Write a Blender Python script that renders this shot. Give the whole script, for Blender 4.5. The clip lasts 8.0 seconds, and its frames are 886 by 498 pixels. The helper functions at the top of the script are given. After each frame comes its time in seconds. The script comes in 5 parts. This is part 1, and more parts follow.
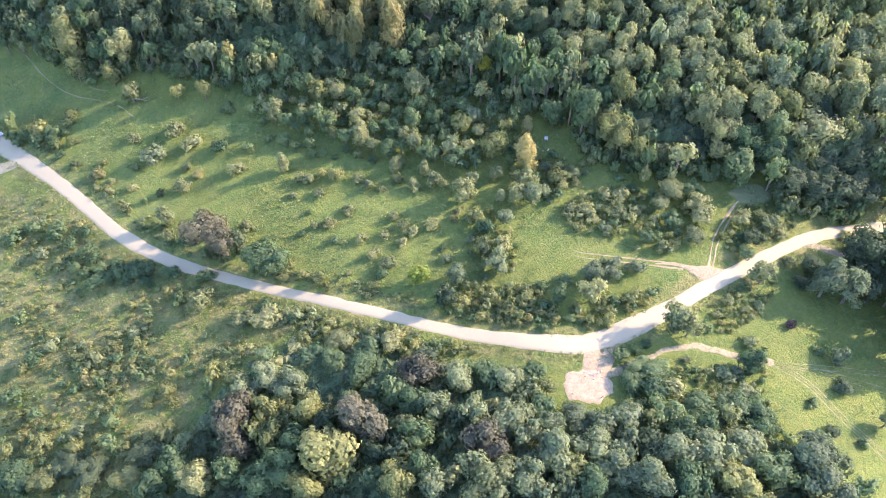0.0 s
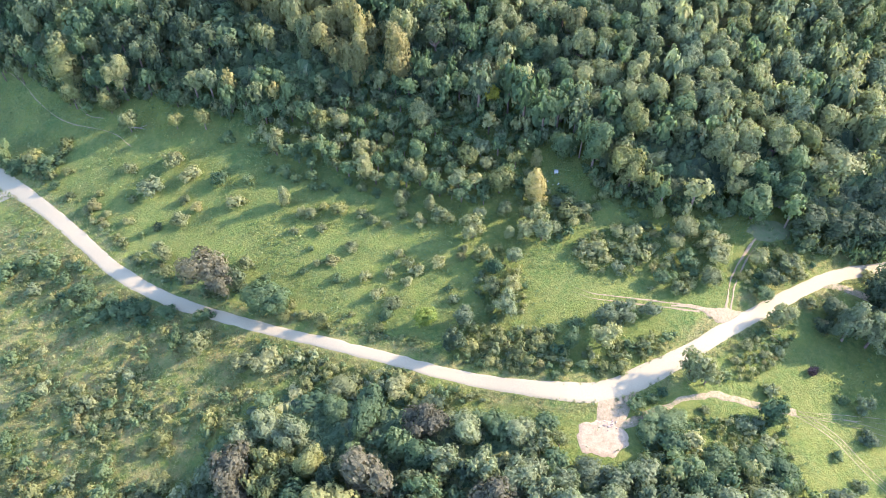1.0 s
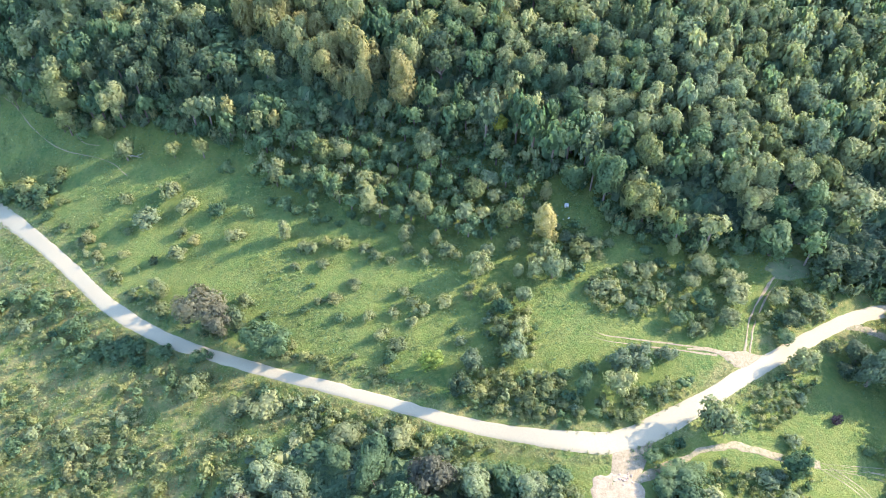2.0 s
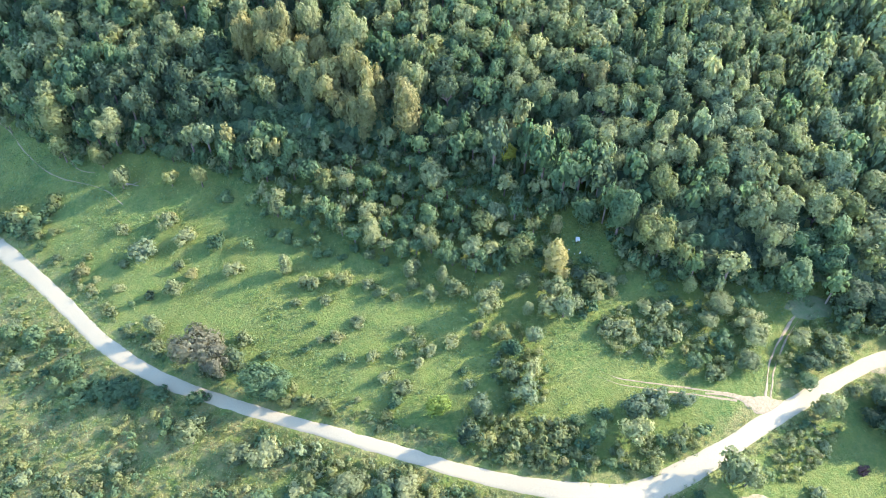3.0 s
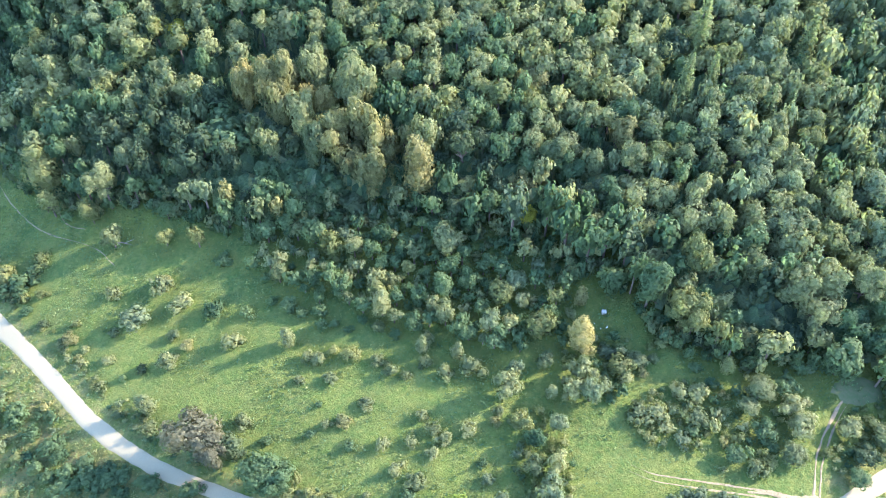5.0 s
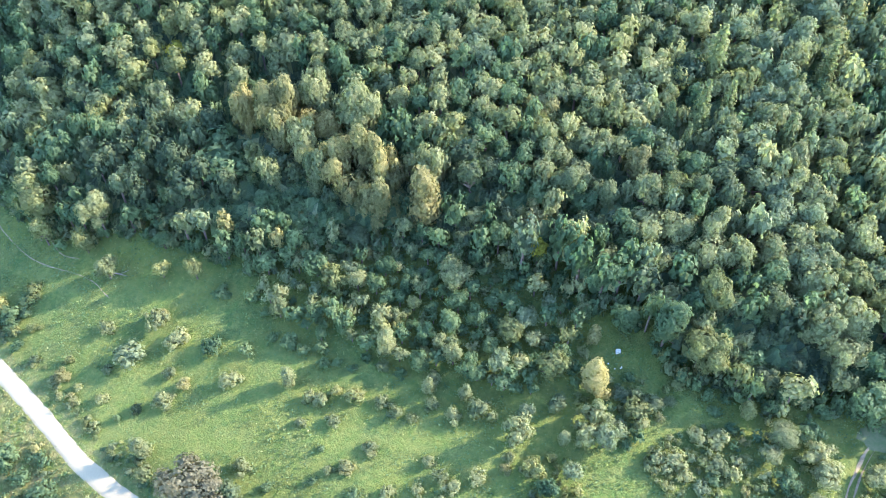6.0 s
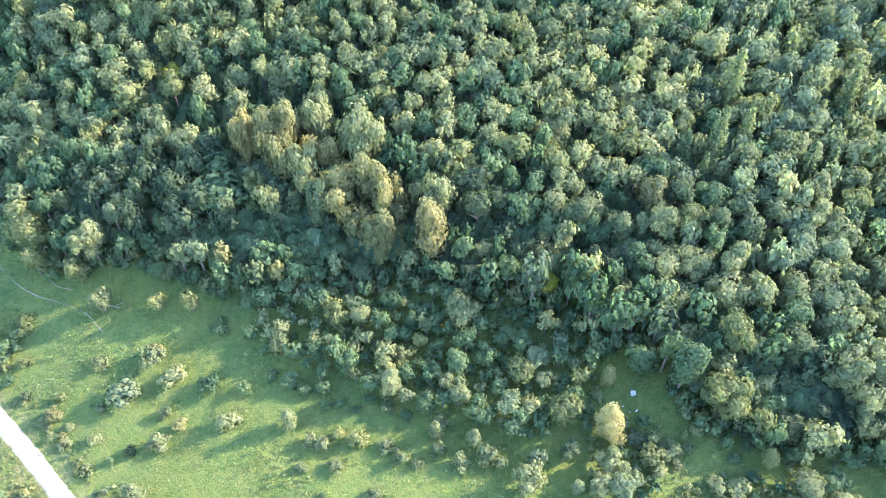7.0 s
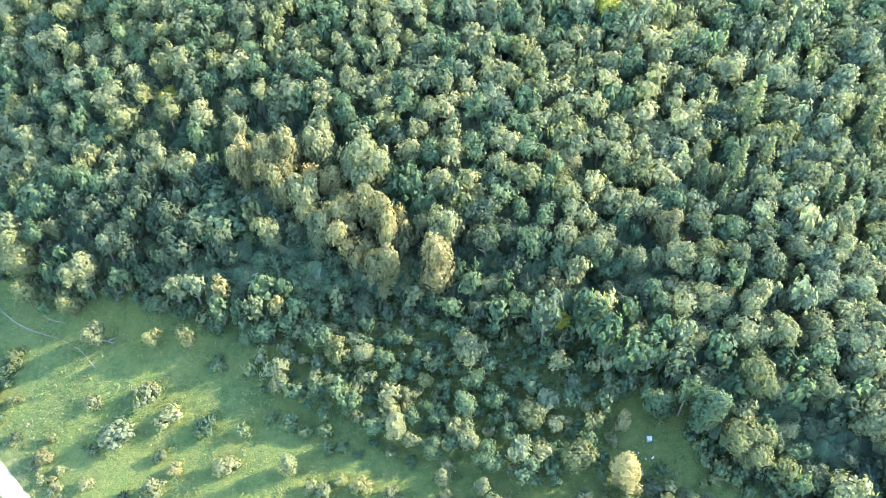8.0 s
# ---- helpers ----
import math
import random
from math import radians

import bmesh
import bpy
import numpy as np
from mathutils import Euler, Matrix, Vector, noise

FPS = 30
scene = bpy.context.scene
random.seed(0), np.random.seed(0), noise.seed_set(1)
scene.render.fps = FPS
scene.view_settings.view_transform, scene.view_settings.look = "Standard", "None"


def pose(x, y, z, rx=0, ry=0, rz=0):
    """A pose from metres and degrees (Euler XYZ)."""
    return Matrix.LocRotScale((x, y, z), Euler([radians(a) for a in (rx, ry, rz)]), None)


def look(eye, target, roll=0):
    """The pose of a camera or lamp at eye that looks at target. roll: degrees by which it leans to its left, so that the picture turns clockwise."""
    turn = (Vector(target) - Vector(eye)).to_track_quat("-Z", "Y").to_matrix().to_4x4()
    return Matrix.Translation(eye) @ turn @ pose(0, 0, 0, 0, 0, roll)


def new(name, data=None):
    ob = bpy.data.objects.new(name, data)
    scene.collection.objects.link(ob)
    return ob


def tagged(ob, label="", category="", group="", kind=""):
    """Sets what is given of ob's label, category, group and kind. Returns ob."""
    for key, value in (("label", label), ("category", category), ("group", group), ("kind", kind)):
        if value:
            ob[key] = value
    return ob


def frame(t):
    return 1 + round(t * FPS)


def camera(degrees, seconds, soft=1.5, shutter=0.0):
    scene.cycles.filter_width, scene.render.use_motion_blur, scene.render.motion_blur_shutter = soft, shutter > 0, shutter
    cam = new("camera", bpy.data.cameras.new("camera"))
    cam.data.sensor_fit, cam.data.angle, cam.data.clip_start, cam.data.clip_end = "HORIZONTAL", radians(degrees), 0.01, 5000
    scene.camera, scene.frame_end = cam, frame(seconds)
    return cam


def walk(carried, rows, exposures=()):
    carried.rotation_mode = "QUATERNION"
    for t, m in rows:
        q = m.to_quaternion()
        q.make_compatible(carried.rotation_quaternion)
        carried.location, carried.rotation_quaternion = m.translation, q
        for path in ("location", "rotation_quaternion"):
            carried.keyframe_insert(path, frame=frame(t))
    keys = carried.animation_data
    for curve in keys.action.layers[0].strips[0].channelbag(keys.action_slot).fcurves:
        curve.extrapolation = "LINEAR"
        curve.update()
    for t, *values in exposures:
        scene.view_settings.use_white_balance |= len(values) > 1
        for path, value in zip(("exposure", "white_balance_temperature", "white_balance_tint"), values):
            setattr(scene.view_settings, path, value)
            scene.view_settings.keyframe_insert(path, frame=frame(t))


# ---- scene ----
cam = camera(61.9, 8.0, soft=0.78)
METRES, EYE, TILT, LEAN, TURN = 90.0, 150.0, -48.0, 0.0, 0.0
EXPO = 0.0
ROWS = [
    (0.0, 0.0, 0.0, 0.0, -0.0, 0.0, -0.0),
    (0.5, -0.0087, 0.0406, 0.0487, 0.03, 0.27, -0.06),
    (1.0, -0.0179, 0.081, 0.0963, 0.06, 0.52, -0.11),
    (1.5, -0.0267, 0.1215, 0.1443, 0.08, 0.74, -0.16),
    (3.0, -0.0533, 0.242, 0.2877, 0.16, 1.21, -0.25),
    (3.5, -0.0626, 0.2818, 0.335, 0.19, 1.33, -0.29),
    (4.0, -0.0718, 0.3214, 0.3829, 0.24, 1.43, -0.33),
    (4.5, -0.0814, 0.361, 0.4303, 0.29, 1.52, -0.35),
    (6.0, -0.1102, 0.4792, 0.5705, 0.36, 1.76, -0.45),
    (6.5, -0.1191, 0.5189, 0.6171, 0.4, 1.8, -0.47),
    (7.0, -0.1279, 0.5583, 0.6636, 0.42, 1.84, -0.5),
    (7.5, -0.1368, 0.598, 0.7097, 0.44, 1.89, -0.51),
    (8.0, -0.1458, 0.6373, 0.7567, 0.45, 1.92, -0.54),
]
SUN_AZIMUTH, SUN_HEIGHT = 15.0, 28.5
walk(cam, [(t, pose(0, 0, EYE, TILT, LEAN, TURN) @ pose(METRES * x, METRES * y, METRES * z, 90 + pitch, roll, yaw)) for t, x, y, z, yaw, pitch, roll in ROWS],
     exposures=[(0.0, 2.96, 5850, 34), (1.5, 2.97, 5640, 23), (4.0, 3.08, 5400, 16), (6.5, 3.33, 5420, 20), (8.0, 3.54, 5500, 20)])

# ---- light ----
world = bpy.data.worlds.new("sky")
scene.world = world
world.use_nodes = True
sky = world.node_tree.nodes.new("ShaderNodeTexSky")
sky.sky_type, sky.sun_disc = "NISHITA", False
sky.sun_elevation, sky.sun_rotation = radians(SUN_HEIGHT), radians(90 - SUN_AZIMUTH)
sky.air_density, sky.dust_density, sky.ozone_density = 1.0, 1.0, 2.0
world.node_tree.links.new(sky.outputs[0], world.node_tree.nodes["Background"].inputs[0])
world.node_tree.nodes["Background"].inputs[1].default_value = 0.15
lamp = bpy.data.lights.new("sun", "SUN")
lamp.energy, lamp.angle, lamp.color = 2.9, radians(0.6), (1.0, 0.795, 0.53)
ca, sa, ch, sh = (math.cos(radians(SUN_AZIMUTH)), math.sin(radians(SUN_AZIMUTH)), math.cos(radians(SUN_HEIGHT)), math.sin(radians(SUN_HEIGHT)))
new("sun", lamp).matrix_world = look((300 * ca * ch, 150 + 300 * sa * ch, 300 * sh), (0, 150, 0))

# ---- materials ----
RNG = np.random.default_rng(7)


def material(name, rough=0.9):
    m = bpy.data.materials.new(name)
    m.use_nodes = True
    n, l = m.node_tree.nodes, m.node_tree.links
    b = n["Principled BSDF"]
    b.inputs["Roughness"].default_value = rough
    b.inputs["Specular IOR Level"].default_value = 0.25
    return m, n, l, b


def noise_node(n, l, scale, detail=4.0, rough=0.6, coords=None):
    t = n.new("ShaderNodeTexNoise")
    t.inputs["Scale"].default_value, t.inputs["Detail"].default_value, t.inputs["Roughness"].default_value = scale, detail, rough
    if coords is not None:
        l.new(coords, t.inputs["Vector"])
    return t.outputs[0]


def ramp(n, l, value, *stops):
    r = n.new("ShaderNodeValToRGB")
    e = r.color_ramp.elements
    while len(e) < len(stops):
        e.new(0.5)
    for s, (at, c) in zip(e, stops):
        s.position, s.color = at, (*c, 1)
    l.new(value, r.inputs[0])
    return r.outputs[0]


def mix(n, l, fac, a, b, how="MIX"):
    x = n.new("ShaderNodeMix")
    x.data_type, x.blend_type = "RGBA", how
    for v, s in ((fac, 0), (a, 6), (b, 7)):
        if hasattr(v, "node"):
            l.new(v, x.inputs[s])
        else:
            x.inputs[s].default_value = v if s == 0 else (*v, 1)
    return x.outputs[2]


def sums(n, l, op, a, b):
    x = n.new("ShaderNodeMath")
    x.operation = op
    for v, s in ((a, 0), (b, 1)):
        if hasattr(v, "node"):
            l.new(v, x.inputs[s])
        else:
            x.inputs[s].default_value = v
    return x.outputs[0]


def bump(n, l, b, height, strength, distance):
    x = n.new("ShaderNodeBump")
    x.inputs["Strength"].default_value, x.inputs["Distance"].default_value = strength, distance
    l.new(height, x.inputs["Height"])
    l.new(x.outputs[0], b.inputs["Normal"])


def foliage(name, low, high, by_object=True):
    """Leaves: each clump has its own shade between two greens, each plant its own cast."""
    m, n, l, b = material(name, 0.75)
    geo = n.new("ShaderNodeNewGeometry")
    if by_object:
        whole = n.new("ShaderNodeObjectInfo").outputs["Random"]
    else:
        a = n.new("ShaderNodeAttribute")
        a.attribute_name = "tone"
        whole = a.outputs["Fac"]
    leaf = geo.outputs["Random Per Island"]
    shade = sums(n, l, "ADD", sums(n, l, "MULTIPLY", leaf, 0.26), sums(n, l, "MULTIPLY", whole, 0.60))
    colour = ramp(n, l, shade, (0.08, low), (0.92, high))
    warm = mix(n, l, sums(n, l, "MULTIPLY", whole, 0.5), colour, (1.15, 1.05, 0.85), "MULTIPLY")
    where = n.new("ShaderNodeTexCoord").outputs["Object"] if not by_object else geo.outputs["Position"]
    speck = noise_node(n, l, 2.8, 3.0, 0.7, where)
    warm = mix(n, l, 0.85, warm, ramp(n, l, speck, (0.32, (0.78, 0.80, 0.78)), (0.68, (1.32, 1.30, 1.24))), "MULTIPLY")
    l.new(warm, b.inputs["Base Color"])
    glow = n.new("ShaderNodeBsdfTranslucent")
    l.new(mix(n, l, 1.0, warm, (1.10, 1.22, 0.92), "MULTIPLY"), glow.inputs["Color"])
    both = n.new("ShaderNodeMixShader")
    both.inputs[0].default_value = 0.50
    l.new(b.outputs[0], both.inputs[1])
    l.new(glow.outputs[0], both.inputs[2])
    l.new(both.outputs[0], n["Material Output"].inputs["Surface"])
    return m


# tone letter: darker and lighter leaf colour
TONES = {
    "g": ((0.052, 0.094, 0.044), (0.138, 0.196, 0.094)),
    "y": ((0.092, 0.116, 0.044), (0.230, 0.248, 0.105)),
    "Y": ((0.135, 0.155, 0.022), (0.330, 0.330, 0.055)),
    "p": ((0.100, 0.128, 0.058), (0.258, 0.278, 0.138)),
    "s": ((0.084, 0.116, 0.064), (0.210, 0.255, 0.142)),
    "o": ((0.116, 0.124, 0.052), (0.275, 0.270, 0.120)),
    "O": ((0.162, 0.154, 0.060), (0.380, 0.345, 0.150)),
    "d": ((0.042, 0.068, 0.036), (0.105, 0.140, 0.074)),
    "b": ((0.072, 0.076, 0.050), (0.160, 0.160, 0.104)),
    "D": ((0.030, 0.022, 0.028), (0.075, 0.058, 0.065)),
    "c": ((0.075, 0.110, 0.048), (0.195, 0.230, 0.100)),
    "l": ((0.104, 0.150, 0.030), (0.265, 0.330, 0.070)),
}
LEAF = {k: foliage("leaves_" + "abcdefghijkl"[i], *v) for i, (k, v) in enumerate(TONES.items())}
WOODLAND = [foliage("woodland_leaves", *TONES[k], by_object=False) for k in "gypsodc"]
EARTH, n, l, b = material("trodden_earth", 0.95)
where = n.new("ShaderNodeTexCoord").outputs["Object"]
l.new(ramp(n, l, noise_node(n, l, 0.8, 8.0, 0.8, where), (0.35, (0.062, 0.098, 0.03)), (0.68, (0.125, 0.118, 0.06))), b.inputs["Base Color"])

BARK, n, l, b = material("bark", 0.95)
l.new(ramp(n, l, noise_node(n, l, 6.0), (0.3, (0.07, 0.05, 0.035)), (0.7, (0.20, 0.16, 0.12))), b.inputs["Base Color"])

GRASS, n, l, b = material("meadow_grass", 0.95)
where = n.new("ShaderNodeTexCoord").outputs["Object"]
at = n.new("ShaderNodeAttribute")
at.attribute_name = "dry"
patch = noise_node(n, l, 0.07, 5.0, 0.65, where)
fine = noise_node(n, l, 0.8, 6.0, 0.8, where)
turf = mix(n, l, ramp(n, l, patch, (0.35, (0, 0, 0)), (0.68, (1, 1, 1))), (0.046, 0.091, 0.018), (0.102, 0.135, 0.023))
turf = mix(n, l, ramp(n, l, fine, (0.44, (0, 0, 0)), (0.80, (1, 1, 1))), turf, (0.158, 0.165, 0.036))
straw = mix(n, l, fine, (0.110, 0.110, 0.036), (0.260, 0.222, 0.085))
rough_dry = sums(n, l, "MULTIPLY", at.outputs["Fac"], ramp(n, l, noise_node(n, l, 0.22, 4.0, 0.7, where), (0.38, (0, 0, 0)), (0.62, (1, 1, 1))))
l.new(mix(n, l, rough_dry, turf, straw), b.inputs["Base Color"])
bump(n, l, b, noise_node(n, l, 1.1, 6.0, 0.75, where), 1.0, 0.85)

GRAVEL, n, l, b = material("pale_gravel", 0.95)
where = n.new("ShaderNodeTexCoord").outputs["Object"]
grit = noise_node(n, l, 2.5, 8.0, 0.8, where)
worn = noise_node(n, l, 0.16, 4.0, 0.6, where)
stone = mix(n, l, grit, (0.176, 0.154, 0.092), (0.322, 0.283, 0.174))
l.new(mix(n, l, ramp(n, l, worn, (0.45, (0, 0, 0)), (0.7, (1, 1, 1))), stone, (0.258, 0.220, 0.130)), b.inputs["Base Color"])
bump(n, l, b, grit, 0.5, 0.06)

DIRT, n, l, b = material("bare_dirt", 0.95)
where = n.new("ShaderNodeTexCoord").outputs["Object"]
clod = noise_node(n, l, 1.3, 8.0, 0.8, where)
l.new(ramp(n, l, clod, (0.34, (0.075, 0.100, 0.032)), (0.50, (0.180, 0.152, 0.085)), (0.75, (0.32, 0.268, 0.168))), b.inputs["Base Color"])
bump(n, l, b, clod, 0.7, 0.15)

SAND, n, l, b = material("pale_sand", 0.95)
where = n.new("ShaderNodeTexCoord").outputs["Object"]
l.new(ramp(n, l, noise_node(n, l, 0.9, 8.0, 0.75, where), (0.25, (0.13, 0.103, 0.056)), (0.50, (0.250, 0.202, 0.122)), (0.78, (0.34, 0.283, 0.182))), b.inputs["Base Color"])
bump(n, l, b, noise_node(n, l, 2.0, 5.0, 0.7, where), 0.6, 0.15)

SOIL, n, l, b = material("dry_track_soil", 0.95)
where = n.new("ShaderNodeTexCoord").outputs["Object"]
clod = noise_node(n, l, 1.6, 8.0, 0.8, where)
l.new(ramp(n, l, clod, (0.30, (0.080, 0.092, 0.034)), (0.46, (0.185, 0.150, 0.084)), (0.74, (0.295, 0.245, 0.152))), b.inputs["Base Color"])
bump(n, l, b, clod, 0.7, 0.15)


def plain(name, colour, rough=0.6, metal=0.0):
    m, n, l, b = material(name, rough)
    b.inputs["Metallic"].default_value = metal
    l.new(mix(n, l, noise_node(n, l, 8.0), colour, tuple(0.75 * c for c in colour)), b.inputs["Base Color"])
    return m


# ---- the ground ----
TERMS = [(0, 0, 2.55), (0, 1, 14.80), (0, 2, 8.50), (0, 3, 1.01), (1, 0, 9.31), (1, 1, -1.69), (1, 2, 1.11), (1, 3, -4.10), (2, 0, -5.95), (2, 1, 4.31), (2, 2, -2.02), (3, 0, -1.45), (3, 1, 4.11)]


def ground_z(x, y):
    """Height of the hillside over a place; level beyond the edges of the valley."""
    u, v = np.clip(x, -175, 160) / 100, (np.clip(y, 40, 310) - 150) / 100
    z = sum(k * u**i * v**j for i, j, k in TERMS)
    return z + 0.22 * np.sin(x / 5.1 + 1.3 * np.sin(y / 8.3)) * np.sin(y / 6.4 + 0.8) + 0.25 * np.sin(x / 11.7 - y / 13.0)


def inside(poly, x, y):
    hit = False
    for (ax, ay), (bx, by) in zip(poly, poly[1:] + poly[:1]):
        if (ay > y) != (by > y) and x < ax + (bx - ax) * (y - ay) / (by - ay):
            hit = not hit
    return hit


def mesh_object(name, verts, faces, mats, parent=None, smooth=False, index=None):
    me = bpy.data.meshes.new(name)
    verts, faces = np.asarray(verts, np.float32), np.asarray(faces, np.int32)
    k = faces.shape[1]
    me.vertices.add(len(verts))
    me.vertices.foreach_set("co", verts.ravel())
    me.loops.add(faces.size)
    me.loops.foreach_set("vertex_index", faces.ravel())
    me.polygons.add(len(faces))
    me.polygons.foreach_set("loop_start", np.arange(0, faces.size, k, dtype=np.int32))
    me.polygons.foreach_set("loop_total", np.full(len(faces), k, np.int32))
    if index is not None:
        me.polygons.foreach_set("material_index", np.asarray(index, np.int32))
    for m in mats:
        me.materials.append(m)
    me.update(calc_edges=True)
    me.polygons.foreach_set("use_smooth", np.full(len(faces), smooth))
    ob = new(name, me)
    ob.parent = parent
    return ob


def smooth_line(points, step=1.0):
    """Catmull-Rom curve through the points, at even steps."""
    p = np.array(points, float)
    p = np.concatenate([[2 * p[0] - p[1]], p, [2 * p[-1] - p[-2]]])
    out = []
    for k in range(1, len(p) - 2):
        for t in np.linspace(0, 1, max(2, int(np.linalg.norm(p[k + 1] - p[k]) / step)), endpoint=False):
            out.append(0.5 * (2 * p[k] + (p[k + 1] - p[k - 1]) * t + (2 * p[k - 1] - 5 * p[k] + 4 * p[k + 1] - p[k + 2]) * t**2 + (3 * p[k] - p[k - 1] - 3 * p[k + 1] + p[k + 2]) * t**3))
    return np.array(out + [p[-2]])


ROAD = [(-176, 214), (-163, 203), (-150, 194), (-139.6, 186.4), (-127.4, 177), (-111, 163.4), (-95.6, 150), (-78.3, 139), (-60.2, 131.3), (-40.1, 124), (-19.7, 116.8),
        (-0.6, 110.2), (16.2, 105.8), (29.9, 103.6), (38.3, 104.5), (45.7, 107.6), (54.9, 112.4), (66.4, 119.3), (76.6, 125.2), (90.7, 133), (101.6, 138), (112.3, 141), (130, 143), (175, 142)]
SCRUB = [(-170, 190), (-146, 176), (-122, 166), (-98, 146), (-77, 134), (-60, 127), (-34, 116), (-50, 106), (-56, 100), (-64, 88), (-64, 40), (-170, 40)]
FOREST = [(-230, 262), (-160, 236), (-137, 226), (-117, 215), (-105, 216), (-89, 212), (-68, 203), (-58, 199), (-44, 204), (-22, 202), (-6, 198), (15, 192), (23, 182), (33, 182),
          (38, 168), (53, 161), (61, 157), (74, 157), (84, 156), (92, 149), (104, 145), (118, 146), (230, 150), (230, 360), (-230, 360)]
SOUTH = [(-56, 42), (-66, 60), (-62, 86), (-54, 100), (-46, 106), (-32, 108), (-5, 102), (14, 98), (23, 94), (26, 85), (38, 84), (44, 89), (67, 91), (76, 79), (88, 74), (86, 40), (62, 33), (40, 39), (18, 29), (-8, 37), (-34, 30)]
EAST = [(114, 100), (150, 88), (230, 96), (230, 150), (118, 136), (113, 122)]

xs = np.concatenate([[-3000, -1500, -800, -450, -300, -240], np.arange(-200, 181, 2.0), [220, 280, 420, 800, 1500, 3000]])
ys = np.concatenate([[-3000, -1200, -500, -200, -60, 0], np.arange(30, 351, 2.0), [400, 480, 650, 1200, 3000]])
gx, gy = np.meshgrid(xs, ys)
gz = ground_z(gx, gy)
w = len(xs)
a, b2 = np.meshgrid(np.arange(w - 1), np.arange(len(ys) - 1))
q = (b2 * w + a).ravel()
ground = mesh_object("ground", np.stack([gx, gy, gz], -1).reshape(-1, 3), np.stack([q, q + 1, q + w + 1, q + w], -1), [GRASS], smooth=True)
tagged(ground, "sloping green meadow and hillside with patches of dry grass", "ground", kind="structure")
dry = ground.data.attributes.new("dry", "FLOAT", "POINT")
near_road = smooth_line(ROAD, 3.0)
dryness = [0.9 if inside(SCRUB, x, y) else 0.75 if abs(x) < 180 and 60 < y < 220 and ((near_road - (x, y)) ** 2).sum(1).min() < 30 else 0.18 for x, y in zip(gx.ravel(), gy.ravel())]
dry.data.foreach_set("value", np.array(dryness, np.float32))


def strip(name, points, width, mat, lift, ragged=0.25, across=5, crown=0.0, seed=1, side=0.0, taper=0.0):
    """A ribbon laid on the ground along a curve, with uneven edges that dip into the turf."""
    c = smooth_line(points)
    d = np.gradient(c, axis=0)
    d /= np.linalg.norm(d, axis=1)[:, None]
    nrm = np.stack([-d[:, 1], d[:, 0]], -1)
    k = np.arange(len(c))
    r = np.random.default_rng(seed)
    wob = lambda: np.convolve(r.normal(0, 1, len(c) + 4), np.ones(3) / 3, "same")[2:-2] * ragged
    half = np.broadcast_to(np.asarray(width, float), (len(c),)).copy() / 2 if np.ndim(width) == 0 else np.interp(np.linspace(0, 1, len(c)), np.linspace(0, 1, len(width)), width) / 2
    if taper:
        half *= np.clip((len(c) - 1 - k) / taper, 0.15, 1)
    left, right = half + wob(), half + wob()
    verts = []
    for s in np.linspace(-1, 1, across):
        off = np.where(s < 0, s * left, s * right) + side
        xy = c + nrm * off[:, None]
        z = ground_z(xy[:, 0], xy[:, 1]) + lift + crown * (1 - s * s) - (0.10 + lift if abs(s) == 1 else 0)
        verts.append(np.column_stack([xy, z]))
    v = np.stack(verts, 1).reshape(-1, 3)
    i, j = np.meshgrid(np.arange(len(c) - 1), np.arange(across - 1), indexing="ij")
    q = (i * across + j).ravel()
    return mesh_object(name, v, np.stack([q, q + across, q + across + 1, q + 1], -1), [mat], smooth=True)


ROAD_WIDTH = [6.0, 6.5, 6.5, 5.8, 4.8, 4.8, 4.8, 4.2, 3.6, 3.4, 3.4, 3.5, 3.6, 4.3, 6.2, 6.2, 4.4, 4.2, 4.0, 3.9, 3.9, 3.9, 3.9, 3.9]
tagged(strip("road", ROAD, ROAD_WIDTH, GRAVEL, 0.10, 0.16, 9, 0.05, 3), "winding pale gravel road with worn edges", "road", kind="structure")
tagged(strip("road_branch", [(-139, 185.5), (-147, 184), (-156, 184.5), (-175, 187)], [5.0, 6.5, 6.0, 5.5], GRAVEL, 0.085, 0.2, 7, 0.03, 4), "pale gravel branch leaving the road", "road", kind="structure")
tagged(strip("road_branch", [(97, 135.6), (103, 134.8), (108, 132.8), (116, 129.5), (135, 124)], [2.5, 3, 3, 3, 3], DIRT, 0.08, 0.2, 5, 0.02, 5), "shaded dirt lane branching off the gravel road", "road", kind="structure")


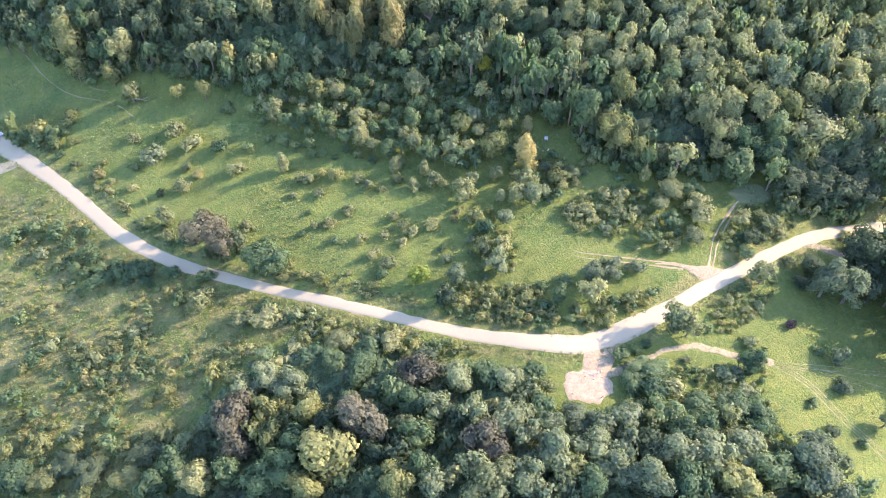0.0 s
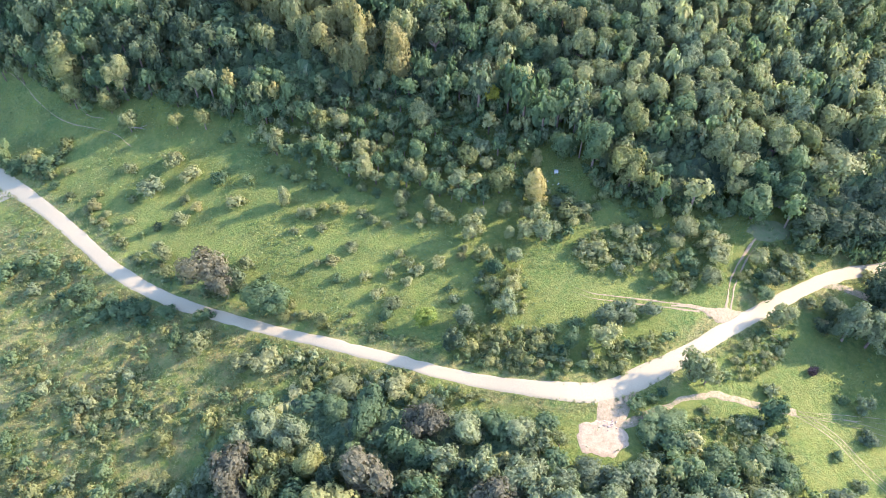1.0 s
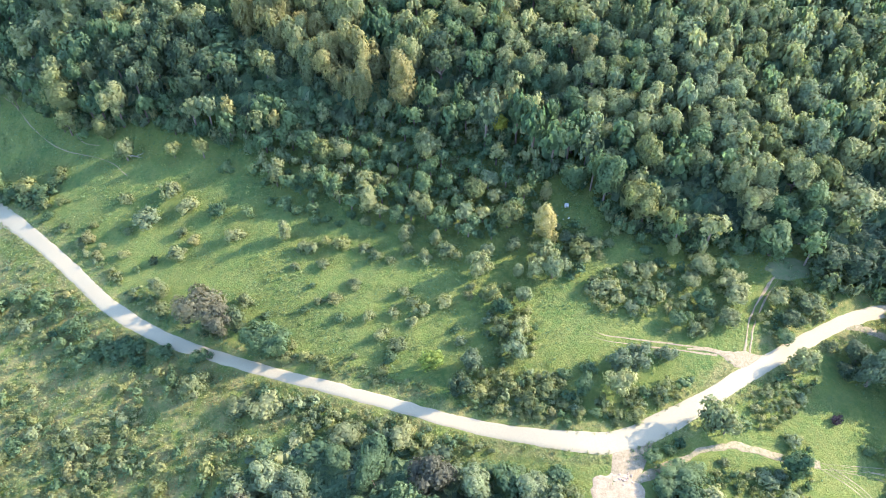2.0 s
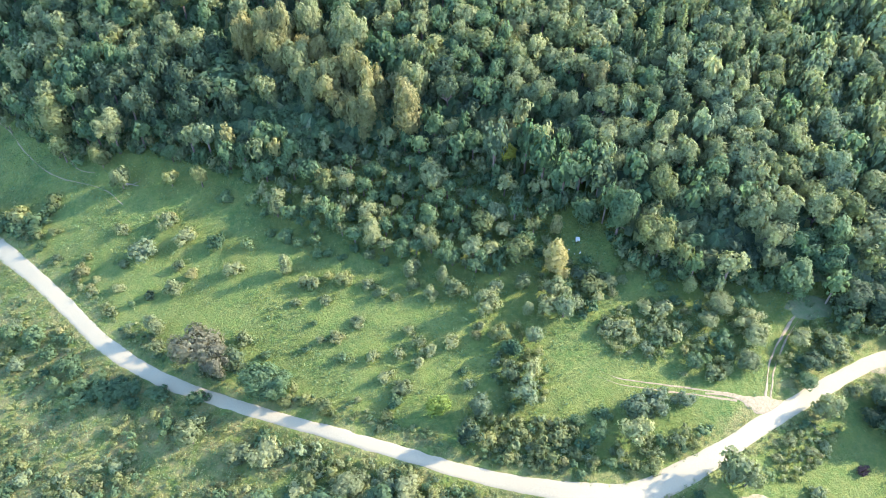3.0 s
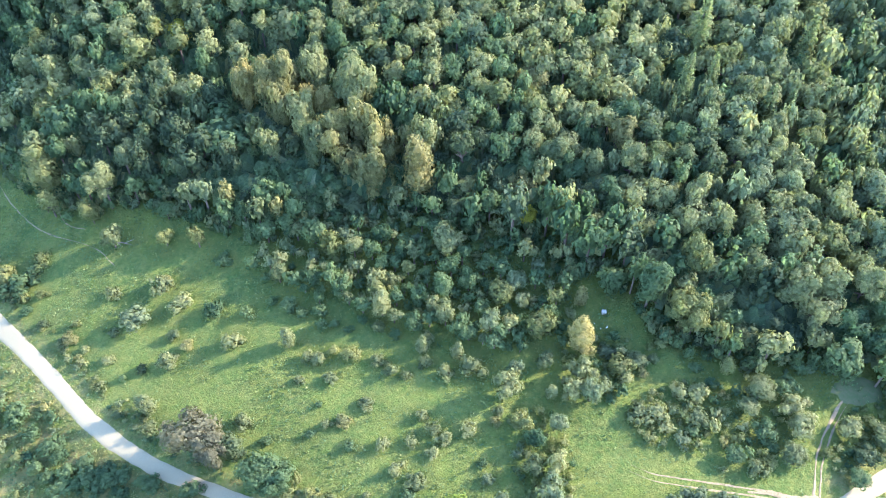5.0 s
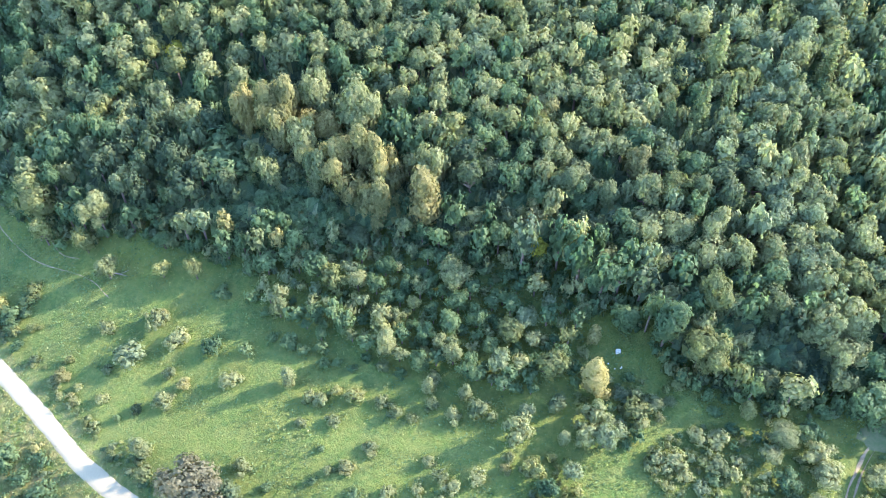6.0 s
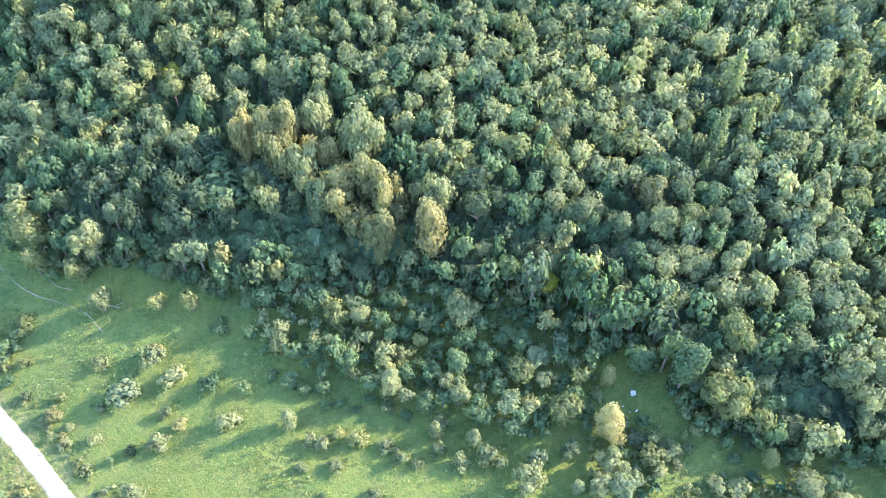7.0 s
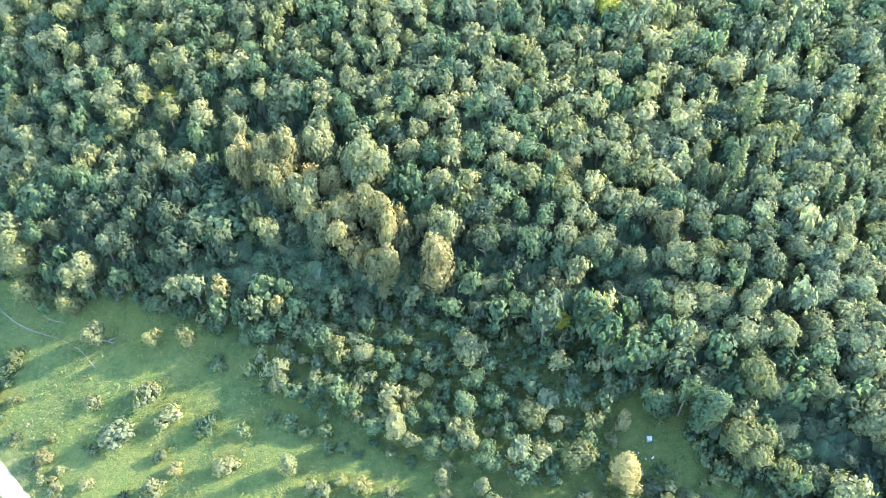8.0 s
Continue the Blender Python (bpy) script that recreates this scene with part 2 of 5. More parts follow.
def blob(name, cx, cy, rx, ry, mat, lift, seed):
    r = np.random.default_rng(seed)
    ph = r.uniform(0, 6.28, 4)
    verts, faces, rings, seg = [(cx, cy, ground_z(cx, cy) + lift)], [], 7, 40
    for k in range(1, rings + 1):
        for s in range(seg):
            t = 2 * math.pi * s / seg
            f = k / rings * (1 + 0.10 * math.sin(2 * t + ph[0]) + 0.07 * math.sin(5 * t + ph[1]) + 0.05 * math.sin(9 * t + ph[2]) + 0.03 * math.sin(15 * t + ph[3]))
            x, y = cx + rx * f * math.cos(t), cy + ry * f * math.sin(t)
            verts.append((x, y, ground_z(x, y) + (lift if k < rings else -0.1)))
    for s in range(seg):
        faces.append((0, 1 + s, 1 + (s + 1) % seg, 0))
    me = bpy.data.meshes.new(name)
    tri = [f[:3] for f in faces]
    quads = [(1 + (k - 1) * seg + s, 1 + k * seg + s, 1 + k * seg + (s + 1) % seg, 1 + (k - 1) * seg + (s + 1) % seg) for k in range(1, rings) for s in range(seg)]
    me.from_pydata(verts, [], tri + quads)
    me.materials.append(mat)
    me.shade_smooth()
    return new(name, me)


tagged(blob("sand_patch", 34, 92.2, 5.6, 5.2, SAND, 0.12, 2), "round patch of pale sandy earth beside the road", "sand", kind="structure")
tagged(strip("sand_neck", [(38.5, 104), (38, 100.5), (36, 95.5), (35, 93)], [12, 9.0, 7.5, 6], SOIL, 0.088, 0.2, 7, 0.0, 6), "bare sandy neck joining the road to the sandy patch", "road", kind="structure")
tagged(blob("sand_patch", 69.5, 124.6, 5.0, 2.6, SOIL, 0.115, 8), "sandy fan where the track meets the gravel road", "sand", kind="structure")
tagged(blob("dirt_patch", 87, 151, 7.0, 3.4, EARTH, 0.09, 5), "patch of bare brown earth in the forest's shade", "ground", kind="structure")
TRACK = [(37, 94), (44, 97.2), (49.9, 99.8), (60.1, 102.9), (70.9, 101), (80.3, 99.3), (87.2, 94.1), (92.9, 85.9), (97.7, 80.1), (104, 72), (112, 62)]
tagged(strip("dirt_track", TRACK[:6], [3.0, 2.2, 2.2, 2.6, 2.4, 2.4], DIRT, 0.075, 0.6, 7, 0.0, 7), "rutted bare-earth track across the pasture", "track", kind="structure")
for side in (-0.85, 0.0, 0.85):
    tagged(strip("wheel_rut", TRACK[5:], 0.5 if side else 0.25, DIRT, 0.07, 0.14, 3, 0.0, 8, side), "worn wheel rut of bare earth in the grass", "track", kind="structure")
for k, (pts, side) in enumerate(((((79, 99.4), (91.2, 97.6), (107.4, 94), (125, 91)), -0.7), (((79, 99.4), (91.2, 97.6), (107.4, 94), (125, 91)), 0.7),
                                 (((82, 99.0), (95.6, 98.6), (108.8, 98.6), (125, 99)), -0.6), (((82, 99.0), (95.6, 98.6), (108.8, 98.6), (125, 99)), 0.6))):
    tagged(strip("wheel_rut", pts, 0.3, DIRT, 0.065, 0.14, 3, 0.0, 20 + k, side), "worn wheel rut of bare earth in the grass", "track", kind="structure")
tagged(strip("dirt_track", [(72, 121.5), (69, 124), (64.8, 126.1), (60, 127), (56, 127.6)], [5, 3.8, 2.9, 2.7, 2.6], SOIL, 0.075, 0.45, 7, 0.0, 9, 0.0, 9.0), "sandy track leaving the road into the meadow", "track", kind="structure")
for side in (-0.6, 0.6):
    tagged(strip("wheel_rut", [(63, 126.4), (54.6, 127.8), (46, 129), (39, 130.2), (36, 131), (32, 133)], [1.3, 1.2, 1.0, 0.9, 0.8, 0.7], SOIL, 0.07, 0.22, 3, 0.0, 10 + int(2 * side), side * 1.25, 6.0), "worn wheel rut of bare earth in the grass", "track", kind="structure")
    tagged(strip("wheel_rut", [(70.0, 125.5), (73.3, 134.5), (76.8, 140.1), (81.2, 145.9), (85, 150)], 0.5, SOIL, 0.06, 0.36, 5, 0.0, 12 + int(3 * side), side * 1.1), "worn wheel rut of bare earth in the grass", "track", kind="structure")
for pts in ([(-160, 240), (-152, 233), (-142, 221.5), (-129, 211), (-114.5, 204.5), (-108, 201), (-102, 195.5)], [(-126.6, 218.1), (-121.1, 211.9), (-114.8, 209.3)]):
    tagged(strip("footpath", pts, 0.6, SOIL, 0.075, 0.3, 3, 0.0, 14), "narrow trodden footpath in the shaded meadow", "track", kind="structure")

# ---- plants ----


def lobes_of(kind, r, count=0):
    """Centres and radii of the rounded masses that make up a crown of radius 1."""
    if kind == "p":
        return [((r.uniform(-0.3, 0.3), r.uniform(-0.3, 0.3), z), s) for z, s in ((0.7, 0.55), (1.2, 0.78), (1.8, 0.86), (2.4, 0.74), (2.95, 0.56), (3.4, 0.36))] + [
            ((0.6 * math.cos(t), 0.6 * math.sin(t), r.uniform(0.8, 2.4)), r.uniform(0.3, 0.5)) for t in r.uniform(0, 6.28, 8)]
    mid, high, low = {"s": (0.55, 0.75, 0.12), "t": (0.0, 1.0, -0.7), "w": (1.5, 1.0, 0.6)}[kind]
    out = [((r.uniform(-0.08, 0.08), r.uniform(-0.08, 0.08), mid), 0.56)]
    count = count or (14 if kind == "t" else 10)
    for k in range(count):
        t, u = 2.4 * k + r.uniform(-0.5, 0.5), r.uniform(-0.75, 1.0)
        flat, reach = math.sqrt(1 - u * u), r.uniform(0.42, 0.92 if kind == "s" else 0.80)
        out.append(((flat * reach * math.cos(t), flat * reach * math.sin(t), max(low, mid + high * reach * u)), r.uniform(0.17, 0.40)))
    return out


SPHERE = bmesh.new()
bmesh.ops.create_icosphere(SPHERE, subdivisions=2, radius=1.0)
BALL_V = np.array([v.co for v in SPHERE.verts])
BALL_F = np.array([[v.index for v in f.verts] for f in SPHERE.faces])
SPHERE.free()
SPHERE = bmesh.new()
bmesh.ops.create_icosphere(SPHERE, subdivisions=1, radius=1.0)
SMALL_V = np.array([v.co for v in SPHERE.verts])
SMALL_F = np.array([[v.index for v in f.verts] for f in SPHERE.faces])
SPHERE.free()


def leaf_quads(at, out, size, r):
    """A folded, pointed leaf clump at each place, facing roughly outwards."""
    k = len(at)
    nrm = out + r.normal(0, 0.55, (k, 3))
    nrm /= np.linalg.norm(nrm, axis=1)[:, None]
    side = np.cross(nrm, r.normal(0, 1, (k, 3)))
    side /= np.linalg.norm(side, axis=1)[:, None] + 1e-9
    up = np.cross(nrm, side)
    a, b = size * r.uniform(0.7, 1.25, (k, 1)), size * r.uniform(0.45, 0.85, (k, 1))
    fold = nrm * size * r.uniform(-0.35, 0.15, (k, 1))
    v = np.stack([at - side * a, at - up * b + fold, at + side * a, at + up * b + fold], 1).reshape(-1, 3)
    return v, np.arange(4 * k).reshape(-1, 4)


def leaf_tips(at, out, size, r):
    """A three-pointed tuft of leaves at each place, facing outwards."""
    k = len(at)
    nrm = out + r.normal(0, 0.27, (k, 3))
    nrm /= np.linalg.norm(nrm, axis=1)[:, None]
    side = np.cross(nrm, r.normal(0, 1, (k, 3)))
    side /= np.linalg.norm(side, axis=1)[:, None] + 1e-9
    up = np.cross(nrm, side)
    v = np.stack([at + size * (math.cos(t) * side + math.sin(t) * up) * r.uniform(0.6, 1.4, (k, 1)) for t in (0.0, 2.1, 4.2)], 1).reshape(-1, 3)
    return v, np.arange(3 * k).reshape(-1, 3)


def conifer_arrays(r):
    """Tiers of drooping boughs round a narrow core, pointed at the top."""
    at, out = [], []
    for k in range(15):
        z = 0.7 + 4.1 * k / 14
        reach = 1.0 * (1 - k / 15.5) ** 0.8
        for t in np.linspace(0, 6.28, max(4, int(9 * reach) + 3), endpoint=False) + r.uniform(0, 6):
            for d in np.linspace(0.25, 1, 5):
                f = reach * d * r.uniform(0.85, 1.1)
                for _ in range(3):
                    at.append((f * math.cos(t) + r.normal(0, 0.05), f * math.sin(t) + r.normal(0, 0.05), z - 0.28 * d * reach + r.normal(0, 0.07)))
                    out.append((0.5 * math.cos(t), 0.5 * math.sin(t), 0.8))
    v, f = leaf_quads(np.array(at), np.array(out), 0.095, r)
    core = BALL_V * (0.45, 0.45, 1.9) + (0, 0, 2.3)
    core[:, :2] *= np.clip((4.4 - core[:, 2:]) / 3, 0.1, 1)
    return v, f, core, BALL_F


def crown_arrays(kind, seed, clumps, size, count=0, per=9):
    """A broadleaved crown: tufts of small leaves gathered in clumps over rounded masses, with a dense heart."""
    r = np.random.default_rng(seed)
    if kind == "c":
        return conifer_arrays(r)
    floor = -0.85 if kind == "t" else 0.03
    lob = lobes_of(kind, r, count)
    c, s = np.array([x for x, _ in lob]), np.array([x for _, x in lob])
    if kind != "p":
        c[:, :2] *= r.uniform(0.82, 1.15, 2)
    many = 30 * clumps
    pick = r.choice(len(lob), many, p=s**2 / (s**2).sum())
    d = r.normal(0, 1, (many, 3))
    d /= np.linalg.norm(d, axis=1)[:, None]
    d[:, 2] = np.where((d[:, 2] < -0.5) | (r.random(many) < 0.3), np.abs(d[:, 2]), d[:, 2])
    at = c[pick] + d * s[pick][:, None] * r.uniform(0.88, 1.06, (many, 1))
    gap = np.linalg.norm(at[:, None] - c[None], axis=2) / s[None]
    gap[np.arange(many), pick] = 9
    keep = np.nonzero((gap.min(1) > 0.88) & (at[:, 2] > floor))[0]
    free, chosen, apart = at[keep], [], size * 1.5
    left = np.ones(len(keep), bool)
    while len(chosen) < clumps and apart > 0.02:
        while len(chosen) < clumps and left.any():
            k = int(np.argmax(left))
            chosen.append(keep[k])
            left &= ((free - free[k]) ** 2).sum(1) > apart * apart
        apart *= 0.75
        left = np.array([((free - at[q]) ** 2).sum(1) for q in chosen]).min(0) > apart * apart
    out = at[chosen] - c.mean(0) * (1, 1, 0.8)
    out = 0.55 * d[chosen] + 0.45 * out / (np.linalg.norm(out, axis=1)[:, None] + 1e-9)
    q = size * r.uniform(0.6, 1.25, (len(chosen), 1))
    n = len(chosen) * per
    own, q, out = np.repeat(at[chosen], per, 0), np.repeat(q, per, 0), np.repeat(out, per, 0)
    e = r.normal(0, 0.62, (n, 3)) + out
    e /= np.linalg.norm(e, axis=1)[:, None]
    tips = own + e * q * r.uniform(0.25, 1.15, (n, 1)) * (1 + 0.6 * (r.random((n, 1)) < 0.12))
    tips[:, 2] = np.maximum(tips[:, 2], floor)
    v, f = leaf_tips(tips, 0.45 * e + 0.75 * out, q * r.uniform(0.40, 0.80, (n, 1)), r)
    core_v, core_f, base = [v], [f], len(v)
    for x, radius in zip(c, s):
        heart = SMALL_V * r.uniform(0.78, 0.98, (len(SMALL_V), 1)) * radius * 0.93 + x
        heart[:, 2] = np.maximum(heart[:, 2], floor)
        core_v.append(heart)
        core_f.append(SMALL_F + base)
        base += len(heart)
    return np.zeros((0, 3)), np.zeros((0, 4), int), np.concatenate(core_v), np.concatenate(core_f)


SHAPES = {}


def limb(bm, a, b, ra, rb, seg=7):
    a, b = Vector(a), Vector(b)
    turn = (b - a).to_track_quat("Z", "Y").to_matrix()
    rings = [[bm.verts.new(p + turn @ Vector((q * math.cos(6.2832 * k / seg), q * math.sin(6.2832 * k / seg), 0))) for k in range(seg)] for p, q in ((a, ra), (b, rb))]
    for k in range(seg):
        bm.faces.new((rings[0][k], rings[0][(k + 1) % seg], rings[1][(k + 1) % seg], rings[1][k]))
    bm.faces.new(rings[1])


def trunk_mesh(kind, seed):
    """Stems of a shrub, or a tapered trunk with limbs; a round-crowned tree's ends at height 1, in its crown."""
    r = random.Random(seed)
    bm = bmesh.new()
    if kind == "s":
        for k in range(6):
            t = k + r.uniform(-0.3, 0.3)
            limb(bm, (0.06 * math.cos(t), 0.06 * math.sin(t), -0.1), (0.35 * math.cos(t), 0.35 * math.sin(t), r.uniform(0.5, 0.85)), 0.045, 0.015, 5)
    else:
        top = {"t": 1.0, "p": 3.2, "c": 4.9}[kind]
        lean = r.uniform(-0.06, 0.06)
        limb(bm, (0, 0, -0.06 * top), (lean * 0.5, 0, top * 0.45), 0.085, 0.06)
        limb(bm, (lean * 0.5, 0, top * 0.45), (lean, 0.03, top), 0.06, 0.015)
        if kind != "c":
            for k in range(6):
                t, z = 1.05 * k + r.uniform(-0.3, 0.3), top * r.uniform(0.50, 0.8)
                limb(bm, (lean * 0.6, 0, z), (0.6 * math.cos(t), 0.6 * math.sin(t), z + top * r.uniform(0.12, 0.22)), 0.035, 0.010, 5)
    me = bpy.data.meshes.new("trunk")
    bm.to_mesh(me)
    bm.free()
    me.materials.append(BARK)
    return me


def crown_mesh(kind, seed, tone, clumps, size):
    if (kind, seed) not in SHAPES:
        SHAPES[kind, seed] = crown_arrays(kind, seed, clumps, size)
    v, f, cv, cf = SHAPES[kind, seed]
    me = bpy.data.meshes.new("crown")
    me.vertices.add(len(v) + len(cv))
    me.vertices.foreach_set("co", np.concatenate([v, cv]).astype(np.float32).ravel())
    me.loops.add(f.size + cf.size)
    me.loops.foreach_set("vertex_index", np.concatenate([f.ravel(), cf.ravel() + len(v)]).astype(np.int32))
    me.polygons.add(len(f) + len(cf))
    me.polygons.foreach_set("loop_start", np.concatenate([np.arange(0, f.size, 4), f.size + np.arange(0, cf.size, 3)]).astype(np.int32))
    me.polygons.foreach_set("loop_total", np.concatenate([np.full(len(f), 4), np.full(len(cf), 3)]).astype(np.int32))
    me.update(calc_edges=True)
    me.polygons.foreach_set("use_smooth", np.zeros(len(f) + len(cf), bool))
    me.materials.append(LEAF[tone])
    return me


MADE = {}
PLANTED = []
CLUMPS = {"s": (85, 0.15), "t": (165, 0.125), "T": (340, 0.088), "P": (330, 0.105), "p": (190, 0.145), "c": (0, 0)}


def plant(kind, tone, label, group, places, stretch=1.0, deep=1.18):
    """Sets one shrub or tree of a kind and colour at each place: x, y, crown radius and, where it is known, the height."""
    for x, y, radius, *height in places:
        variant = int(RNG.integers(7))
        big = radius > {"t": 4.2, "p": 2.6}.get(kind, 99)
        key = (kind, tone, variant, big)
        if key not in MADE:
            MADE[key] = (crown_mesh(kind, 100 + 17 * variant + ord(kind) + 1000 * big, tone, *CLUMPS[kind.upper() if big else kind]), trunk_mesh(kind, variant))
        name, cat = {"s": ("shrub", "shrub"), "c": ("conifer", "tree")}.get(kind, ("tree", "tree"))
        ob = new(name)
        ob.matrix_world = pose(x, y, float(ground_z(x, y)) - 0.03 * radius, 0, 0, RNG.uniform(0, 360))
        tagged(ob, label, cat, group)
        wide = RNG.uniform(0.86, 1.17)
        crown, stem = (new(part_name, me) for part_name, me in zip(("crown", "stem" if kind == "s" else "trunk"), MADE[key]))
        crown.parent = stem.parent = ob
        if kind == "t":
            full = (height[0] if height else 2.5 * radius * stretch) * RNG.uniform(0.93, 1.07)
            half = min(deep * radius, 0.48 * full)
            crown.matrix_local = pose(0, 0, full - half) @ Matrix.Diagonal((radius * wide, radius / wide, half, 1))
            stem.matrix_local = Matrix.Diagonal((radius, radius, full - half, 1))
        else:
            tall = (height[0] / 4.9 if height else radius * stretch) * RNG.uniform(0.9, 1.12) * (0.86 if kind == "s" else 1.0)
            crown.matrix_local = stem.matrix_local = Matrix.Diagonal((radius * wide, radius / wide, tall, 1))
        PLANTED.append((x, y, radius))


# on the grassy slope
plant("s", "y", "bushy shrub with yellow-green leaves on the grassy slope", "plants on the grassy slope",
      [(-136.1, 195.8, 4.3), (-126.1, 200.6, 3.0), (-108.3, 178.2, 1.6), (-121.9, 188.9, 1.9)])
plant("s", "g", "bushy shrub with green leaves on the grassy slope", "plants on the grassy slope",
      [(-130.0, 193.3, 3.6), (-135.4, 191.5, 3.5), (-126.1, 193.7, 1.9), (-73.1, 203.9, 1.9), (-69.5, 192.7, 2.8), (-69.5, 178.5, 2.9), (-124.8, 184.2, 1.9), (-128.4, 189.8, 2.1), (-60.5, 176.3, 2.1), (-90.7, 161.4, 1.3)])
plant("t", "y", "round-crowned tree with yellow-green leaves on the grassy slope", "plants on the grassy slope",
      [(-129.0, 217.5, 2.6), (-87.1, 199.9, 2.6), (-77.4, 198.5, 3.1)])
plant("p", "y", "tall slender tree with yellow-green leaves on the grassy slope", "plants on the grassy slope",
      [(-112.2, 210.9, 2.4)])
plant("t", "p", "round-crowned tree with pale olive leaves on the grassy slope", "plants on the grassy slope",
      [(-103.1, 201.6, 3.5)])
plant("t", "g", "round-crowned tree with green leaves on the grassy slope", "plants on the grassy slope",
      [(-88.3, 208.4, 2.7)])
plant("s", "p", "bushy shrub with pale olive leaves on the grassy slope", "plants on the grassy slope",
      [(-86.0, 187.0, 3.6), (-79.3, 181.2, 3.1), (-99.8, 185.9, 2.4), (-96.7, 174.4, 1.7), (-79.6, 172.4, 2.0), (-110.9, 173.0, 1.8), (-103.7, 170.8, 1.3), (-63.3, 168.2, 3.0), (-79.4, 164.8, 2.7), (-80.3, 147.2, 2.3), (-96.0, 166.7, 1.7), (-107.7, 168.3, 1.2), (-89.7, 151.8, 1.4), (-104.1, 167.4, 1.1), (-56.5, 147.0, 2.3), (-98.5, 162.4, 0.9)])
plant("s", "s", "bushy shrub with silvery grey-green leaves on the grassy slope", "plants on the grassy slope",
      [(-90.8, 177.5, 4.3)])
plant("s", "d", "bushy shrub with dark green leaves on the grassy slope", "plants on the grassy slope",
      [(-118.4, 179.3, 1.6), (-85.9, 163.2, 1.6), (-73.7, 145.4, 2.2), (-56.7, 139.4, 2.3)])
plant("p", "p", "tall slender tree with pale olive leaves on the grassy slope", "plants on the grassy slope",
      [(-81.5, 151.9, 2.2)])
plant("t", "b", "round-crowned tree with brownish grey leaves on the grassy slope", "plants on the grassy slope",
      [(-65.4, 141.4, 6.3, 16), (-61.4, 138.8, 4.6, 10.5)], 1.0, 1.6)
plant("t", "d", "round-crowned tree with dark green leaves on the grassy slope", "plants on the grassy slope",
      [(-58.4, 139.6, 3.7)])
plant("s", "o", "bushy shrub with reddish ochre leaves on the grassy slope", "plants on the grassy slope",
      [(-32.4, 145.8, 1.9), (-75.4, 168.9, 2.0), (2.9, 143.9, 1.5), (-108.9, 173.5, 2.5), (-85.4, 188.7, 2.4)])
# on the road bank
plant("t", "g", "round-crowned tree with green leaves on the road bank", "plants on the road bank",
      [(-146.7, 199.0, 3.1)])
plant("s", "g", "bushy shrub with green leaves on the road bank", "plants on the road bank",
      [(-140.4, 195.7, 3.2), (-130.1, 192.0, 2.6), (-143.0, 193.6, 2.7), (-127.5, 197.3, 2.7), (-146.5, 197.8, 3.0)])
plant("s", "y", "bushy shrub with yellow-green leaves on the road bank", "plants on the road bank",
      [(-135.3, 196.2, 3.2), (-133.1, 190.8, 1.9), (-127.3, 188.5, 1.9)])
# in the roadside meadow
plant("t", "g", "round-crowned tree with green leaves in the roadside meadow", "plants in the roadside meadow",
      [(-50.4, 133.0, 5.0, 12), (-46.0, 131.2, 4.4, 9)], 0.85)
plant("s", "y", "bushy shrub with yellow-green leaves in the roadside meadow", "plants in the roadside meadow",
      [(-43.9, 129.8, 2.2), (-33.4, 126.9, 2.9), (-38.2, 129.6, 1.7), (-30.7, 124.0, 1.2), (-42.0, 133.3, 1.6), (-18.2, 123.8, 1.8)], 0.95)
plant("s", "g", "bushy shrub with green leaves in the roadside meadow", "plants in the roadside meadow",
      [(-74.9, 144.2, 2.0), (-30.2, 139.7, 1.7), (-16.4, 127.4, 2.4), (-0.3, 134.4, 1.3), (-38.5, 150.6, 1.1), (-50.2, 142.4, 1.5), (-39.8, 143.2, 1.3)], 0.95)
plant("s", "p", "bushy shrub with pale olive leaves in the roadside meadow", "plants in the roadside meadow",
      [(-27.1, 150.2, 1.9), (-32.4, 146.1, 1.9), (-36.3, 145.5, 1.4), (-44.3, 157.1, 1.5), (-36.2, 157.0, 2.0), (-23.0, 139.6, 2.0), (-19.3, 133.8, 2.0), (-14.6, 130.6, 2.5), (-11.2, 137.2, 1.7), (-13.8, 146.3, 1.9), (-10.9, 142.7, 2.0), (-8.6, 140.2, 2.0), (-16.3, 140.0, 1.7), (-19.9, 120.9, 1.2), (-25.6, 128.4, 1.1), (-27.1, 148.9, 1.4), (-2.9, 141.9, 2.3), (3.9, 146.3, 1.5), (6.3, 143.8, 0.9)], 0.95)
plant("t", "l", "round-crowned tree with bright lime-green leaves in the roadside meadow", "plants in the roadside meadow",
      [(-6.2, 124.5, 2.9)], 0.85)
plant("s", "s", "bushy shrub with silvery grey-green leaves in the roadside meadow", "plants in the roadside meadow",
      [(0.9, 130.8, 1.6)], 0.95)
# below the forest
plant("t", "p", "round-crowned tree with pale olive leaves below the forest", "plants below the forest",
      [(-52.7, 185.5, 2.9), (-26.7, 181.1, 3.1), (-22.7, 180.9, 2.2), (-32.8, 190.8, 2.8), (-7.2, 190.1, 3.8), (-12.0, 173.8, 2.5), (-8.5, 169.9, 2.8)], 1.0)
plant("t", "g", "round-crowned tree with green leaves below the forest", "plants below the forest",
      [(-43.0, 183.3, 2.5), (-35.3, 180.1, 3.1), (-28.1, 189.7, 2.7), (-25.1, 186.2, 2.4), (-26.0, 194.7, 2.9), (-44.2, 196.3, 3.6), (-14.2, 190.4, 2.6), (-15.3, 176.2, 2.9), (-16.5, 169.2, 2.5), (-4.9, 166.4, 2.8), (-13.7, 183.3, 1.9), (-7.2, 183.3, 2.9), (-2.7, 179.4, 3.0), (-41.2, 177.9, 1.7)], 1.0)
